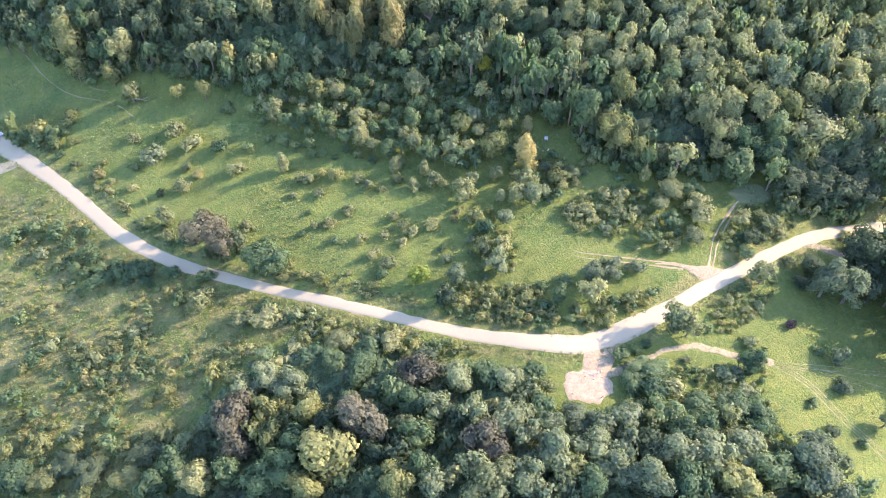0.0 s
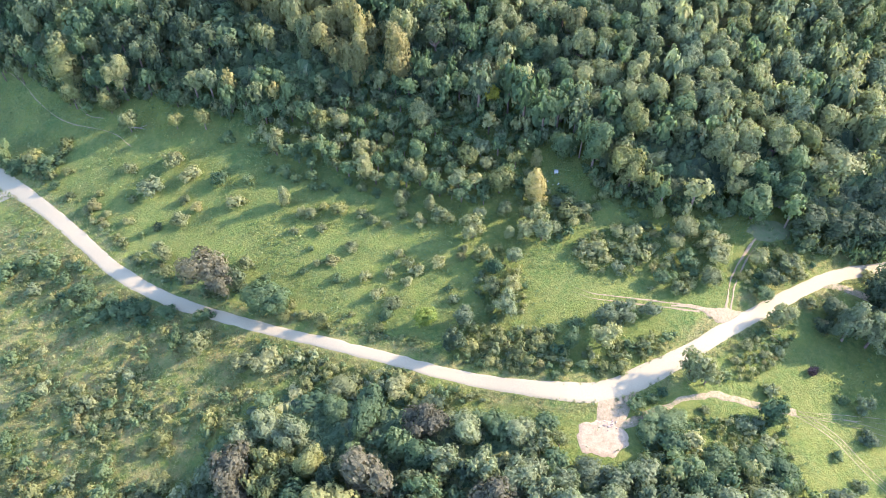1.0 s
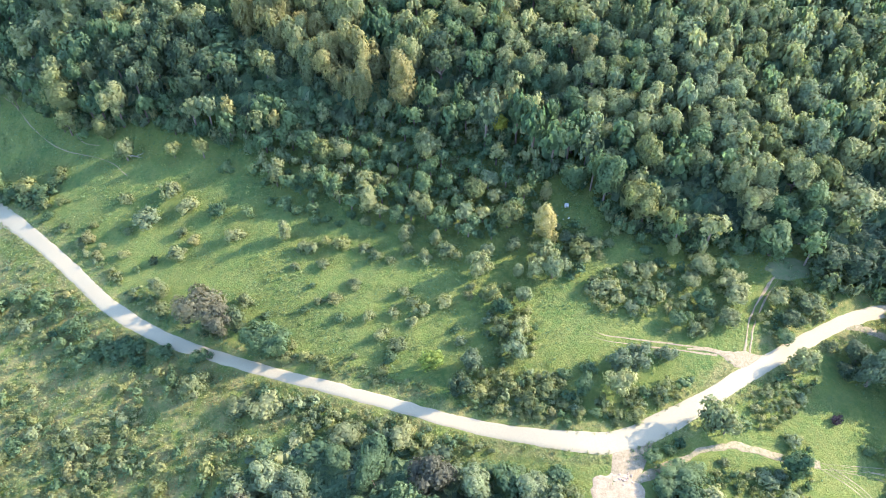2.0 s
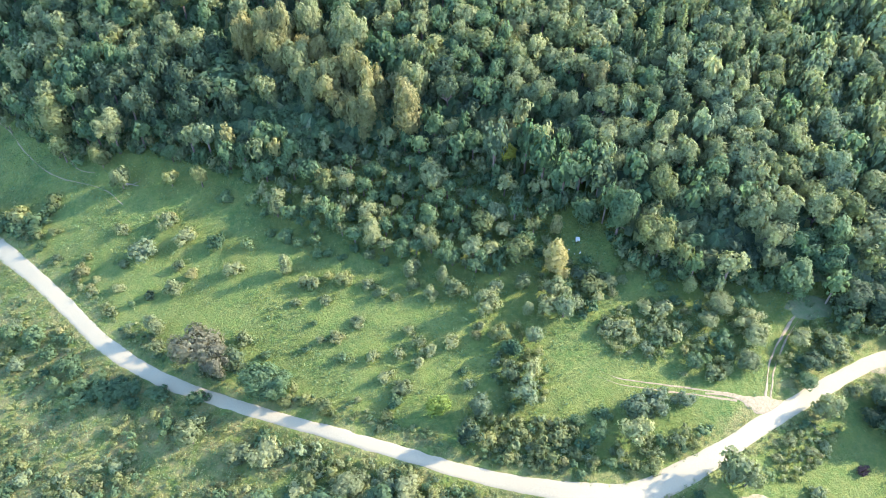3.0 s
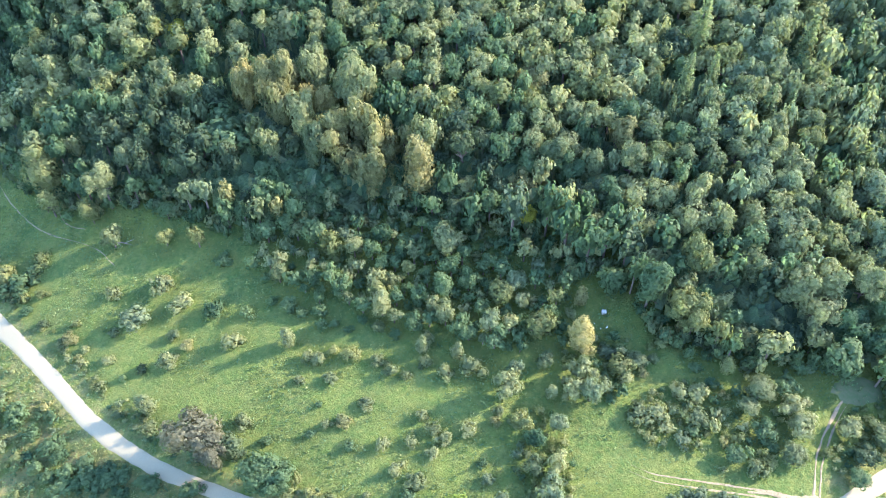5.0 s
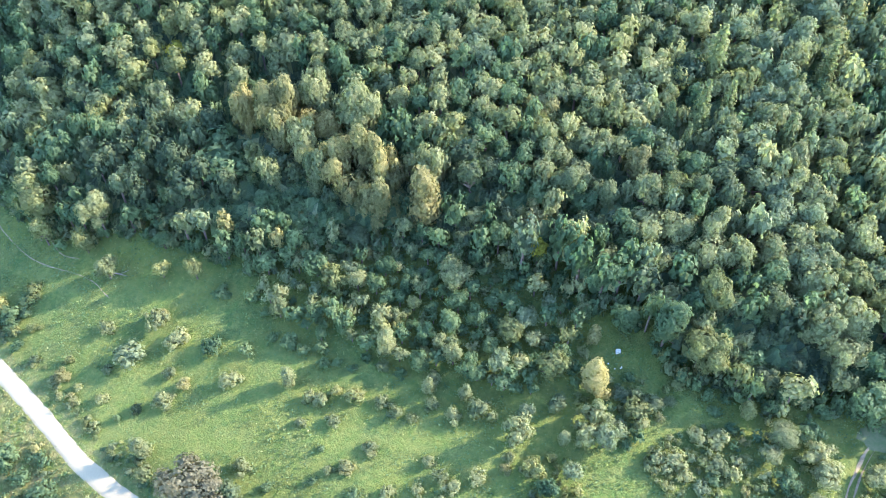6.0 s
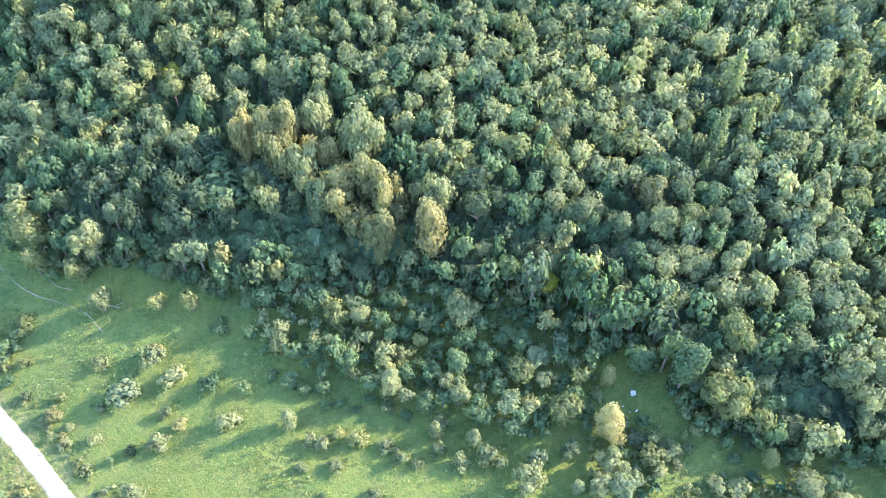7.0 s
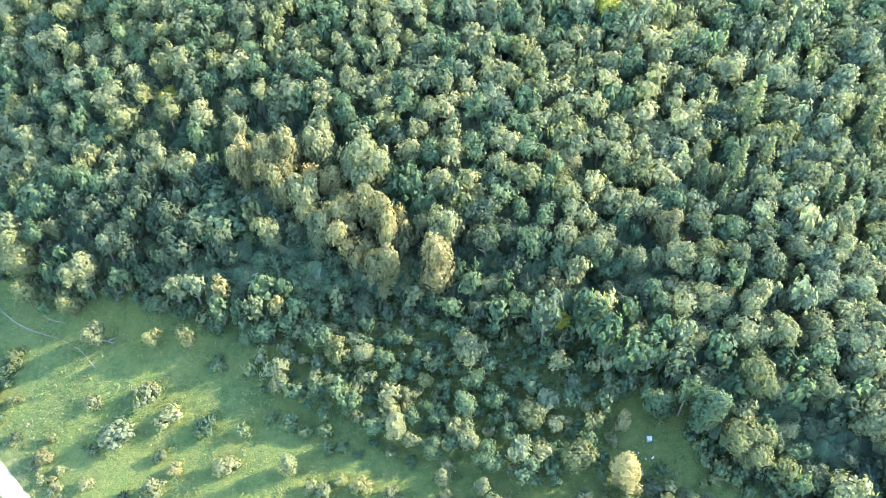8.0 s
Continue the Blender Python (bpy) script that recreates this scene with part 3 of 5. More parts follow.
plant("s", "g", "bushy shrub with green leaves below the forest", "plants below the forest",
      [(-49.6, 177.4, 2.6), (-53.9, 179.3, 1.6), (-39.9, 171.4, 1.7), (-36.7, 171.2, 1.7), (-32.7, 169.4, 1.3), (-21.0, 167.8, 1.8), (-41.0, 175.1, 2.2), (-45.6, 174.9, 1.9), (-29.4, 172.0, 1.5)], 1.1)
plant("p", "p", "tall slender tree with pale olive leaves below the forest", "plants below the forest",
      [(-48.0, 166.7, 1.9), (-24.7, 173.4, 2.7), (-14.2, 163.0, 1.5), (-5.6, 160.8, 1.5)], 1.0)
plant("s", "p", "bushy shrub with pale olive leaves below the forest", "plants below the forest",
      [(-42.7, 162.9, 2.0), (-39.9, 162.3, 2.2), (-25.2, 169.7, 2.0), (-12.9, 166.3, 2.1), (-13.4, 159.6, 2.1), (-8.4, 156.4, 2.1), (-17.9, 156.6, 1.4), (-21.9, 158.1, 2.1), (-25.3, 160.9, 1.8)], 1.1)
plant("s", "y", "bushy shrub with yellow-green leaves below the forest", "plants below the forest",
      [(-36.2, 164.1, 1.8), (-32.0, 162.6, 2.5)], 1.1)
plant("t", "y", "round-crowned tree with yellow-green leaves below the forest", "plants below the forest",
      [(-39.0, 190.9, 3.2), (-18.3, 184.8, 2.1)], 1.0)
plant("p", "g", "tall slender tree with green leaves below the forest", "plants below the forest",
      [(-20.3, 189.3, 1.8), (-9.4, 177.8, 2.4)], 1.0)
# near the woodland clearing
plant("t", "p", "round-crowned tree with pale olive leaves near the woodland clearing", "plants near the woodland clearing",
      [(6.2, 150.6, 3.6), (23.0, 154.0, 3.2), (20.5, 150.0, 2.7), (16.1, 132.5, 2.6), (37.6, 116.0, 3.7)], 0.85)
plant("t", "s", "round-crowned tree with silvery grey-green leaves near the woodland clearing", "plants near the woodland clearing",
      [(8.2, 155.4, 2.4), (9.1, 179.0, 3.2), (10.4, 173.9, 2.3), (2.5, 167.6, 3.3), (24.8, 148.6, 3.3), (16.8, 142.2, 2.5), (14.4, 127.3, 3.4), (3.7, 124.1, 2.9), (38.8, 122.3, 3.3)], 0.85)
plant("s", "p", "bushy shrub with pale olive leaves near the woodland clearing", "plants near the woodland clearing",
      [(-2.1, 157.2, 3.2), (22.7, 170.9, 1.8), (37.0, 157.8, 2.7), (40.8, 158.5, 1.8), (33.8, 153.5, 2.2), (35.1, 145.3, 2.8), (38.9, 145.1, 3.1), (41.3, 141.9, 2.0), (48.2, 144.2, 3.3), (45.2, 150.2, 2.4), (49.5, 149.9, 2.9)], 0.95)
plant("t", "y", "round-crowned tree with yellow-green leaves near the woodland clearing", "plants near the woodland clearing",
      [(5.3, 175.5, 3.5), (14.1, 165.3, 4.2), (9.0, 142.5, 2.6)], 0.85)
plant("t", "g", "round-crowned tree with green leaves near the woodland clearing", "plants near the woodland clearing",
      [(0.2, 172.6, 2.5), (-2.8, 165.3, 2.6), (11.4, 138.8, 2.6), (29.7, 116.7, 2.6)], 0.85)
plant("p", "o", "tall slender tree with ochre-tinged leaves near the woodland clearing", "plants near the woodland clearing",
      [(24.8, 173.5, 1.8)], 0.95)
plant("p", "O", "tall slender tree with golden leaves near the woodland clearing", "plants near the woodland clearing",
      [(23.4, 162.1, 2.9)], 0.95)
plant("t", "O", "round-crowned tree with golden leaves near the woodland clearing", "plants near the woodland clearing",
      [(24.7, 160.2, 2.3)], 0.85)
plant("p", "p", "tall slender tree with pale olive leaves near the woodland clearing", "plants near the woodland clearing",
      [(16.1, 149.8, 1.4)], 0.95)
plant("t", "d", "round-crowned tree with dark green leaves near the woodland clearing", "plants near the woodland clearing",
      [(15.2, 157.3, 2.4), (11.0, 132.6, 2.6)], 0.85)
plant("s", "s", "bushy shrub with silvery grey-green leaves near the woodland clearing", "plants near the woodland clearing",
      [(30.1, 160.1, 2.4), (28.6, 152.1, 2.4), (43.9, 138.7, 2.3)], 0.95)
plant("s", "y", "bushy shrub with yellow-green leaves near the woodland clearing", "plants near the woodland clearing",
      [(32.6, 156.0, 3.5), (37.0, 139.3, 1.8)], 0.95)
plant("s", "g", "bushy shrub with green leaves near the woodland clearing", "plants near the woodland clearing",
      [(46.9, 140.7, 2.0), (31.4, 122.5, 2.2), (25.7, 120.7, 2.0)], 0.95)
# beside the forest track
plant("p", "y", "tall slender tree with yellow-green leaves beside the forest track", "plants beside the forest track",
      [(57.1, 155.0, 1.8)], 0.9)
plant("s", "g", "bushy shrub with green leaves beside the forest track", "plants beside the forest track",
      [(53.0, 152.2, 1.8), (63.1, 137.1, 1.9), (80.6, 136.6, 1.8), (50.3, 156.1, 1.6)], 0.95)
plant("t", "p", "round-crowned tree with pale olive leaves beside the forest track", "plants beside the forest track",
      [(63.1, 149.0, 4.3), (60.0, 145.4, 2.9), (69.8, 145.3, 3.3), (69.9, 140.8, 3.8), (67.2, 134.9, 3.2), (81.4, 140.9, 2.9), (88.8, 139.5, 3.4)], 0.6)
plant("t", "g", "round-crowned tree with green leaves beside the forest track", "plants beside the forest track",
      [(61.5, 139.9, 2.8), (69.2, 150.6, 3.0), (54.5, 134.4, 2.7), (80.2, 130.2, 2.8), (94.3, 145.2, 2.5)], 0.6)
plant("s", "p", "bushy shrub with pale olive leaves beside the forest track", "plants beside the forest track",
      [(58.6, 132.0, 2.5), (91.5, 137.8, 2.2)], 0.95)
plant("s", "y", "bushy shrub with yellow-green leaves beside the forest track", "plants beside the forest track",
      [(62.2, 133.3, 2.1), (75.3, 136.1, 1.5)], 0.95)
plant("t", "d", "round-crowned tree with dark green leaves beside the forest track", "plants beside the forest track",
      [(82.9, 134.9, 2.9)], 0.6)
plant("t", "s", "round-crowned tree with silvery grey-green leaves beside the forest track", "plants beside the forest track",
      [(42.9, 124.0, 3.6), (50.1, 125.1, 2.6)], 0.6)
# along the gravel road
plant("t", "d", "round-crowned tree with dark green leaves along the gravel road", "plants along the gravel road",
      [(0.9, 116.9, 3.1), (112.6, 130.6, 5.5), (117.9, 129.1, 5.2), (109.9, 130.8, 3.7), (97.1, 126.0, 4.4, 6), (93.9, 121.7, 2.9, 4), (109.5, 123.6, 5.4, 9)])
plant("s", "y", "bushy shrub with yellow-green leaves along the gravel road", "plants along the gravel road",
      [(5.2, 117.0, 2.3), (9.4, 112.7, 1.9), (12.7, 117.8, 2.5), (16.5, 113.8, 2.3), (21.0, 117.3, 2.6), (24.3, 112.8, 1.9), (15.0, 109.9, 1.2), (8.4, 116.4, 1.5), (40.8, 109.7, 2.2), (35.9, 108.6, 1.2), (18.5, 110.0, 1.4), (28.4, 111.2, 1.5), (46.3, 113.2, 1.5), (50.8, 115.0, 1.4)])
plant("s", "g", "bushy shrub with green leaves along the gravel road", "plants along the gravel road",
      [(24.9, 108.1, 1.4), (31.8, 110.6, 1.8), (42.5, 99.6, 2.4), (46.9, 101.4, 1.6), (49.6, 103.1, 1.4), (65.1, 108.3, 1.8)])
plant("t", "p", "round-crowned tree with pale olive leaves along the gravel road", "plants along the gravel road",
      [(57.3, 106.8, 4.2), (59.9, 105.8, 2.8), (82.5, 122.5, 3.4)])
plant("s", "s", "bushy shrub with silvery grey-green leaves along the gravel road", "plants along the gravel road",
      [(75.4, 104.3, 2.0), (80.4, 114.8, 1.6)])
plant("t", "g", "round-crowned tree with green leaves along the gravel road", "plants along the gravel road",
      [(73.5, 97.5, 3.1)])
plant("s", "p", "bushy shrub with pale olive leaves along the gravel road", "plants along the gravel road",
      [(92.5, 129.5, 1.9), (111.0, 138.9, 1.8), (72.6, 116.0, 1.8), (76.5, 113.8, 1.6), (68.8, 111.9, 1.4)])
plant("t", "s", "round-crowned tree with silvery grey-green leaves along the gravel road", "plants along the gravel road",
      [(97.8, 119.5, 5.2), (103.5, 118.0, 4.9), (110.3, 118.9, 3.3)])
plant("s", "D", "bushy shrub with bare dark purple twigs along the gravel road", "plants along the gravel road",
      [(87.2, 110.1, 1.5)])
# on the cropped pasture
plant("t", "s", "round-crowned tree with silvery grey-green leaves on the cropped pasture", "plants on the cropped pasture",
      [(96.5, 100.6, 2.3), (102.3, 84.3, 2.3)])
plant("s", "g", "bushy shrub with green leaves on the cropped pasture", "plants on the cropped pasture",
      [(92.4, 102.9, 1.6), (86.4, 88.7, 1.5), (95.2, 79.3, 1.4), (51.2, 94.4, 2.7), (72.5, 88.5, 2.3), (74.8, 84.5, 1.9), (75.2, 81.2, 1.6), (48.1, 91.7, 2.2), (44.0, 90.3, 2.0), (73.4, 96.2, 1.7)])
plant("s", "s", "bushy shrub with silvery grey-green leaves on the cropped pasture", "plants on the cropped pasture",
      [(95.3, 93.0, 2.4), (89.4, 81.8, 1.8), (66.7, 94.9, 2.4), (69.9, 96.0, 1.8), (70.6, 90.6, 2.4), (53.1, 86.7, 2.0)])
plant("s", "p", "bushy shrub with pale olive leaves on the cropped pasture", "plants on the cropped pasture",
      [(58.4, 99.0, 1.3)])
plant("s", "y", "bushy shrub with yellow-green leaves on the cropped pasture", "plants on the cropped pasture",
      [(59.3, 88.2, 2.0)])
# in the thicket below the road
plant("t", "g", "full-crowned tree with green leaves in the thicket below the road", "plants in the thicket below the road",
      [(-26.9, 100.9, 4.4, 5.0), (-19.6, 96.9, 4.7, 7.3), (-33.9, 79.9, 4.2, 11.0), (-35.6, 73.4, 4.8, 11.0), (-40.4, 71.0, 4.5, 11.0), (-48.9, 74.6, 4.0, 9.8), (-62.0, 77.6, 4.2, 8.5), (-66.4, 72.6, 4.5, 7.3), (-104.2, 80.4, 4.8, 4.0), (-18.4, 103.0, 4.1, 5.0), (-11.1, 90.6, 4.2, 9.8), (-4.4, 70.8, 4.3, 11.0), (10.4, 94.6, 4.2, 7.3), (21.0, 94.7, 3.6, 5.0), (-6.7, 87.1, 4.8, 9.8), (22.4, 84.7, 3.8, 7.3), (-5.2, 78.5, 4.0, 11.0), (30.2, 65.7, 4.5, 9.8), (48.6, 95.4, 4.4, 4.0), (48.8, 89.3, 4.0, 4.5), (44.3, 92.7, 3.1, 3.5), (58.6, 85.6, 4.4, 5.0), (66.4, 85.7, 4.4, 5.0), (70.9, 83.2, 4.4, 5.0)])
plant("t", "g", "full-crowned tree with green leaves in the thicket below the road", "plants in the thicket below the road",
      [(50.0, 83.2, 4.2, 7.3), (53.2, 79.0, 4.5, 7.3), (70.2, 69.8, 5.5, 8.5), (50.9, 65.3, 5.2, 9.8)])
plant("t", "y", "full-crowned tree with yellow-green leaves in the thicket below the road", "plants in the thicket below the road",
      [(-41.0, 87.7, 3.8, 9.8), (-31.4, 86.6, 4.3, 11.0), (-25.9, 76.0, 8.5, 13.4), (-39.5, 81.6, 3.7, 9.8), (-30.0, 69.1, 4.7, 11.0), (-73.9, 75.4, 4.7, 5.0), (-96.2, 78.0, 4.7, 4.0), (-9.9, 68.3, 4.3, 11.0), (27.1, 69.5, 3.7, 9.8), (60.6, 66.6, 5.6, 9.8), (-67.7, 87.2, 3.4, 4.0)])
plant("t", "p", "full-crowned tree with pale olive leaves in the thicket below the road", "plants in the thicket below the road",
      [(-56.0, 72.8, 4.4, 9.8), (-25.9, 107.6, 3.6, 4.0), (-13.2, 106.1, 3.5, 4.0), (-46.4, 116.2, 4.1, 4.0), (-52.7, 116.9, 3.5, 3.5), (10.3, 66.1, 6.1, 12.2)])
plant("t", "s", "full-crowned tree with silvery grey-green leaves in the thicket below the road", "plants in the thicket below the road",
      [(-42.8, 98.0, 5.2, 7.3), (-36.6, 94.6, 4.7, 8.5), (-48.4, 94.2, 3.9, 7.3), (-2.3, 66.9, 3.9, 11.0), (3.7, 93.1, 4.8, 8.5), (15.4, 92.1, 4.5, 7.3), (-1.2, 85.4, 3.8, 9.8), (7.1, 83.3, 3.8, 9.8), (14.8, 81.5, 5.2, 9.8), (18.3, 77.6, 3.7, 9.8), (24.1, 80.4, 3.5, 8.5), (30.2, 83.0, 4.4, 5.0), (23.5, 72.8, 5.6, 11.0), (33.5, 74.4, 4.9, 9.8), (36.7, 69.5, 4.8, 9.8), (35.1, 80.4, 3.5, 7.3), (41.2, 81.8, 4.2, 7.3), (6.8, 71.4, 3.9, 11.0), (17.3, 66.7, 4.4, 11.0), (50.2, 72.9, 5.3, 9.8), (57.7, 73.2, 5.4, 9.8), (65.6, 74.8, 5.5, 8.5), (79.3, 72.5, 6.9, 9.8), (79.9, 66.2, 5.6, 9.8)])
plant("t", "s", "full-crowned tree with silvery grey-green leaves in the thicket below the road", "plants in the thicket below the road",
      [(43.2, 66.8, 5.1, 9.8), (39.7, 74.9, 4.1, 8.5)])
plant("t", "b", "full-crowned tree with brownish grey leaves in the thicket below the road", "plants in the thicket below the road",
      [(-49.6, 86.5, 6.0, 11.0), (-47.2, 79.9, 3.7, 9.8), (-18.4, 83.2, 7.4, 12.2), (-5.9, 95.1, 5.5, 8.5), (9.3, 76.0, 5.7, 11.0)])
plant("t", "d", "full-crowned tree with dark green leaves in the thicket below the road", "plants in the thicket below the road",
      [(-84.2, 79.1, 5.2, 5.0), (-90.9, 81.0, 4.3, 4.0), (25.2, 65.1, 3.9, 9.8), (-10.4, 75.2, 4.0, 9.8), (-15.5, 76.1, 3.5, 9.8), (44.5, 74.9, 4.1, 8.5), (-56.4, 82.7, 3.6, 5.0), (-70.8, 82.2, 4.4, 5.0)])
# in the dry scrub field
plant("t", "p", "round-crowned tree with pale olive leaves in the dry scrub field", "plants in the dry scrub field",
      [(-65.1, 121.0, 3.4)])
plant("s", "g", "bushy shrub with green leaves in the dry scrub field", "plants in the dry scrub field",
      [(-72.4, 125.5, 2.4), (-76.2, 133.5, 2.6), (-65.6, 131.8, 2.4), (-46.9, 119.8, 2.8), (-82.9, 91.9, 2.7), (-110.0, 111.6, 2.7), (-112.7, 100.6, 2.9), (-116.5, 154.2, 3.4), (-104.8, 144.7, 3.3), (-124.4, 155.6, 3.1), (-130.5, 152.1, 3.5), (-92.2, 136.4, 3.3), (-98.1, 138.0, 2.4), (-93.8, 140.0, 2.4), (-88.3, 137.3, 2.5), (-83.3, 135.9, 2.5), (-78.3, 134.3, 2.3), (-67.4, 131.3, 2.0), (-94.9, 134.6, 2.2), (-89.8, 133.3, 2.1), (-83.6, 132.0, 2.1), (-102.8, 137.4, 2.2), (-101.7, 142.0, 2.2), (-117.1, 152.2, 2.6), (-110.9, 148.5, 2.5), (-98.6, 134.6, 3.0), (-86.9, 135.2, 2.7), (-107.0, 139.6, 2.7), (-119.4, 124.5, 2.7), (-104.6, 78.2, 3.7)])
plant("s", "y", "bushy shrub with yellow-green leaves in the dry scrub field", "plants in the dry scrub field",
      [(-54.4, 117.5, 2.1), (-35.1, 108.8, 2.3), (-6.8, 104.7, 2.2), (-86.2, 124.7, 1.9), (-70.3, 98.1, 2.6), (-68.3, 95.2, 1.9), (-74.4, 95.8, 1.9), (-112.3, 108.6, 2.6), (-108.6, 94.0, 3.4), (-100.3, 87.5, 3.3), (-90.8, 85.4, 2.9), (-96.1, 78.9, 3.2)])
plant("s", "p", "bushy shrub with pale olive leaves in the dry scrub field", "plants in the dry scrub field",
      [(-50.7, 118.2, 1.7), (-43.4, 116.0, 2.7), (-23.5, 109.5, 2.0), (-18.5, 109.9, 1.8)])
plant("s", "s", "bushy shrub with silvery grey-green leaves in the dry scrub field", "plants in the dry scrub field",
      [(-83.2, 116.0, 2.0), (-119.5, 145.9, 3.0), (-124.0, 157.6, 2.4), (-106.2, 114.7, 2.3)])
# in the hillside forest
plant("t", "Y", "round-crowned tree with bright yellow leaves in the hillside forest", "plants in the hillside forest",
      [(-93.3, 264.0, 3.9), (12.9, 195.8, 2.8)], 1.25)
plant("t", "p", "round-crowned tree with pale olive leaves in the hillside forest", "plants in the hillside forest",
      [(-107.4, 215.1, 5.1), (55.9, 177.8, 4.2), (66.4, 176.6, 4.8), (58.4, 169.7, 2.9), (77.8, 160.3, 3.4), (-9.0, 190.1, 3.5)], 1.25)
plant("s", "Y", "bushy shrub with bright yellow leaves in the hillside forest", "plants in the hillside forest",
      [(-114.3, 227.1, 2.2)], 1.2)
plant("p", "p", "tall slender tree with pale olive leaves in the hillside forest", "plants in the hillside forest",
      [(-100.7, 225.5, 3.1)], 1.1)
plant("t", "o", "round-crowned tree with ochre-tinged leaves in the hillside forest", "plants in the hillside forest",
      [(-92.6, 222.5, 2.3)], 1.25)
plant("p", "y", "tall slender tree with yellow-green leaves in the hillside forest", "plants in the hillside forest",
      [(-129.1, 223.8, 4.9)], 1.1)
plant("t", "y", "round-crowned tree with yellow-green leaves in the hillside forest", "plants in the hillside forest",
      [(-125.9, 215.4, 3.5), (52.2, 179.1, 5.0), (48.3, 167.5, 4.8), (50.3, 164.5, 3.6)], 1.25)
plant("t", "g", "round-crowned tree with green leaves in the hillside forest", "plants in the hillside forest",
      [(40.7, 171.8, 5.2), (3.1, 199.4, 3.8), (-65.9, 249.8, 3.9)], 1.25)
# in the tall golden row
plant("t", "O", "round-crowned tree with golden leaves in the tall golden row", "plants in the tall golden row",
      [(-66.9, 239.5, 5.7), (-49.3, 236.1, 3.8), (-43.6, 234.4, 4.3)], 1.38, 1.7)
plant("t", "o", "round-crowned tree with ochre-tinged leaves in the tall golden row", "plants in the tall golden row",
      [(-59.2, 237.0, 6.3), (-55.7, 239.7, 5.8), (-36.9, 226.2, 5.5), (-40.6, 220.0, 5.7), (-32.1, 222.7, 5.6), (-27.3, 219.2, 4.9), (-24.3, 216.8, 4.1), (-28.6, 208.2, 5.6), (-34.7, 214.4, 4.9), (-55.9, 232.3, 5.4)], 1.38, 1.7)
plant("t", "p", "round-crowned tree with pale olive leaves in the tall golden row", "plants in the tall golden row",
      [(-49.9, 228.1, 5.8), (-14.2, 216.7, 5.4, 18.5), (-34.2, 234.0, 6.3), (-46.6, 242.1, 5.4), (-45.5, 218.4, 4.7)], 1.38, 1.7)
plant("p", "O", "tall slender tree with golden leaves in the tall golden row", "plants in the tall golden row",
      [(-16.3, 207.4, 4.8)], 1.3)
# among the broadleaved forest
plant("c", "c", "slim pointed conifer with dark needles among the broadleaved forest", "plants among the broadleaved forest",
      [(48.6, 228.2, 3.7), (56.6, 228.8, 4.1), (63.0, 245.3, 4.7), (78.0, 222.0, 4.1), (84.0, 222.7, 3.5), (66.1, 202.4, 3.2), (52.4, 222.2, 3.0), (64.7, 232.3, 3.5), (93.0, 242.6, 4.5), (85.1, 238.3, 3.3)], 1.05)

# single trees of the hillside forest: x, y, crown radius, height
plant("t", "g", "full-crowned tree with green leaves in the western forest", "trees in the western forest",
      [(-76.4, 215.3, 4.0, 6), (-68.3, 213.2, 3.9, 6), (-59.8, 216.4, 5.2, 8), (-51.6, 214.1, 4.1, 8), (-48.4, 211.0, 4.1, 7), (-45.5, 205.7, 3.3, 6)], 1.0, 1.65)
plant("t", "d", "full-crowned tree with dark green leaves in the western forest", "trees in the western forest",
      [(-87.2, 215.6, 4.1, 6), (-63.4, 209.2, 3.5, 7)], 1.0, 1.65)
plant("t", "g", "full-crowned tree with green leaves in the middle of the forest", "trees in the middle of the forest",
      [(9.6, 217.7, 3.2, 16.5), (6.7, 212.5, 4.2, 16.5), (13.2, 209.6, 4.2, 14), (8.2, 199.3, 3.1, 11), (-40.1, 209.5, 4.5, 8), (23.8, 208.1, 4.5, 14), (33.1, 176.9, 4.1, 9), (34.7, 199.3, 5.1, 12)])
plant("t", "p", "full-crowned tree with pale olive leaves in the middle of the forest", "trees in the middle of the forest",
      [(14.9, 214.2, 4.2, 16.5), (-3.2, 205.0, 2.7, 11), (24.2, 215.0, 4.9, 16.5), (30.4, 208.0, 4.9, 15), (29.3, 191.3, 3.2, 11)])
plant("t", "o", "full-crowned tree with ochre-tinged leaves in the middle of the forest", "trees in the middle of the forest",
      [(15.6, 237.1, 5.2, 16.5), (11.0, 203.8, 3.5, 12)])
plant("t", "d", "full-crowned tree with dark green leaves in the middle of the forest", "trees in the middle of the forest",
      [(1.4, 215.5, 3.9, 16.5), (-4.3, 212.2, 3.8, 16.5), (20.0, 210.0, 4.5, 16.5), (-10.7, 212.1, 2.9, 12), (-8.0, 215.6, 2.9, 14), (2.6, 209.4, 4.2, 13), (5.8, 204.0, 3.2, 11), (-34.3, 203.7, 4.3, 8), (-5.6, 200.3, 3.5, 10), (18.0, 199.3, 3.8, 12), (24.7, 200.8, 4.5, 12), (30.9, 198.7, 3.8, 12)])
plant("t", "Y", "full-crowned tree with bright yellow leaves in the middle of the forest", "trees in the middle of the forest",
      [(30.7, 281.3, 4.0, 16.5)])
plant("t", "g", "full-crowned tree with green leaves in the eastern forest", "trees in the eastern forest",
      [(53.1, 213.6, 4.4, 16.5), (51.8, 202.4, 3.3, 16.5), (36.0, 193.8, 4.4, 13), (67.3, 183.4, 4.0, 16.5), (94.6, 166.7, 5.9, 14), (86.0, 163.1, 4.7, 12), (91.6, 158.8, 5.1, 12), (82.7, 155.0, 5.9, 10)])
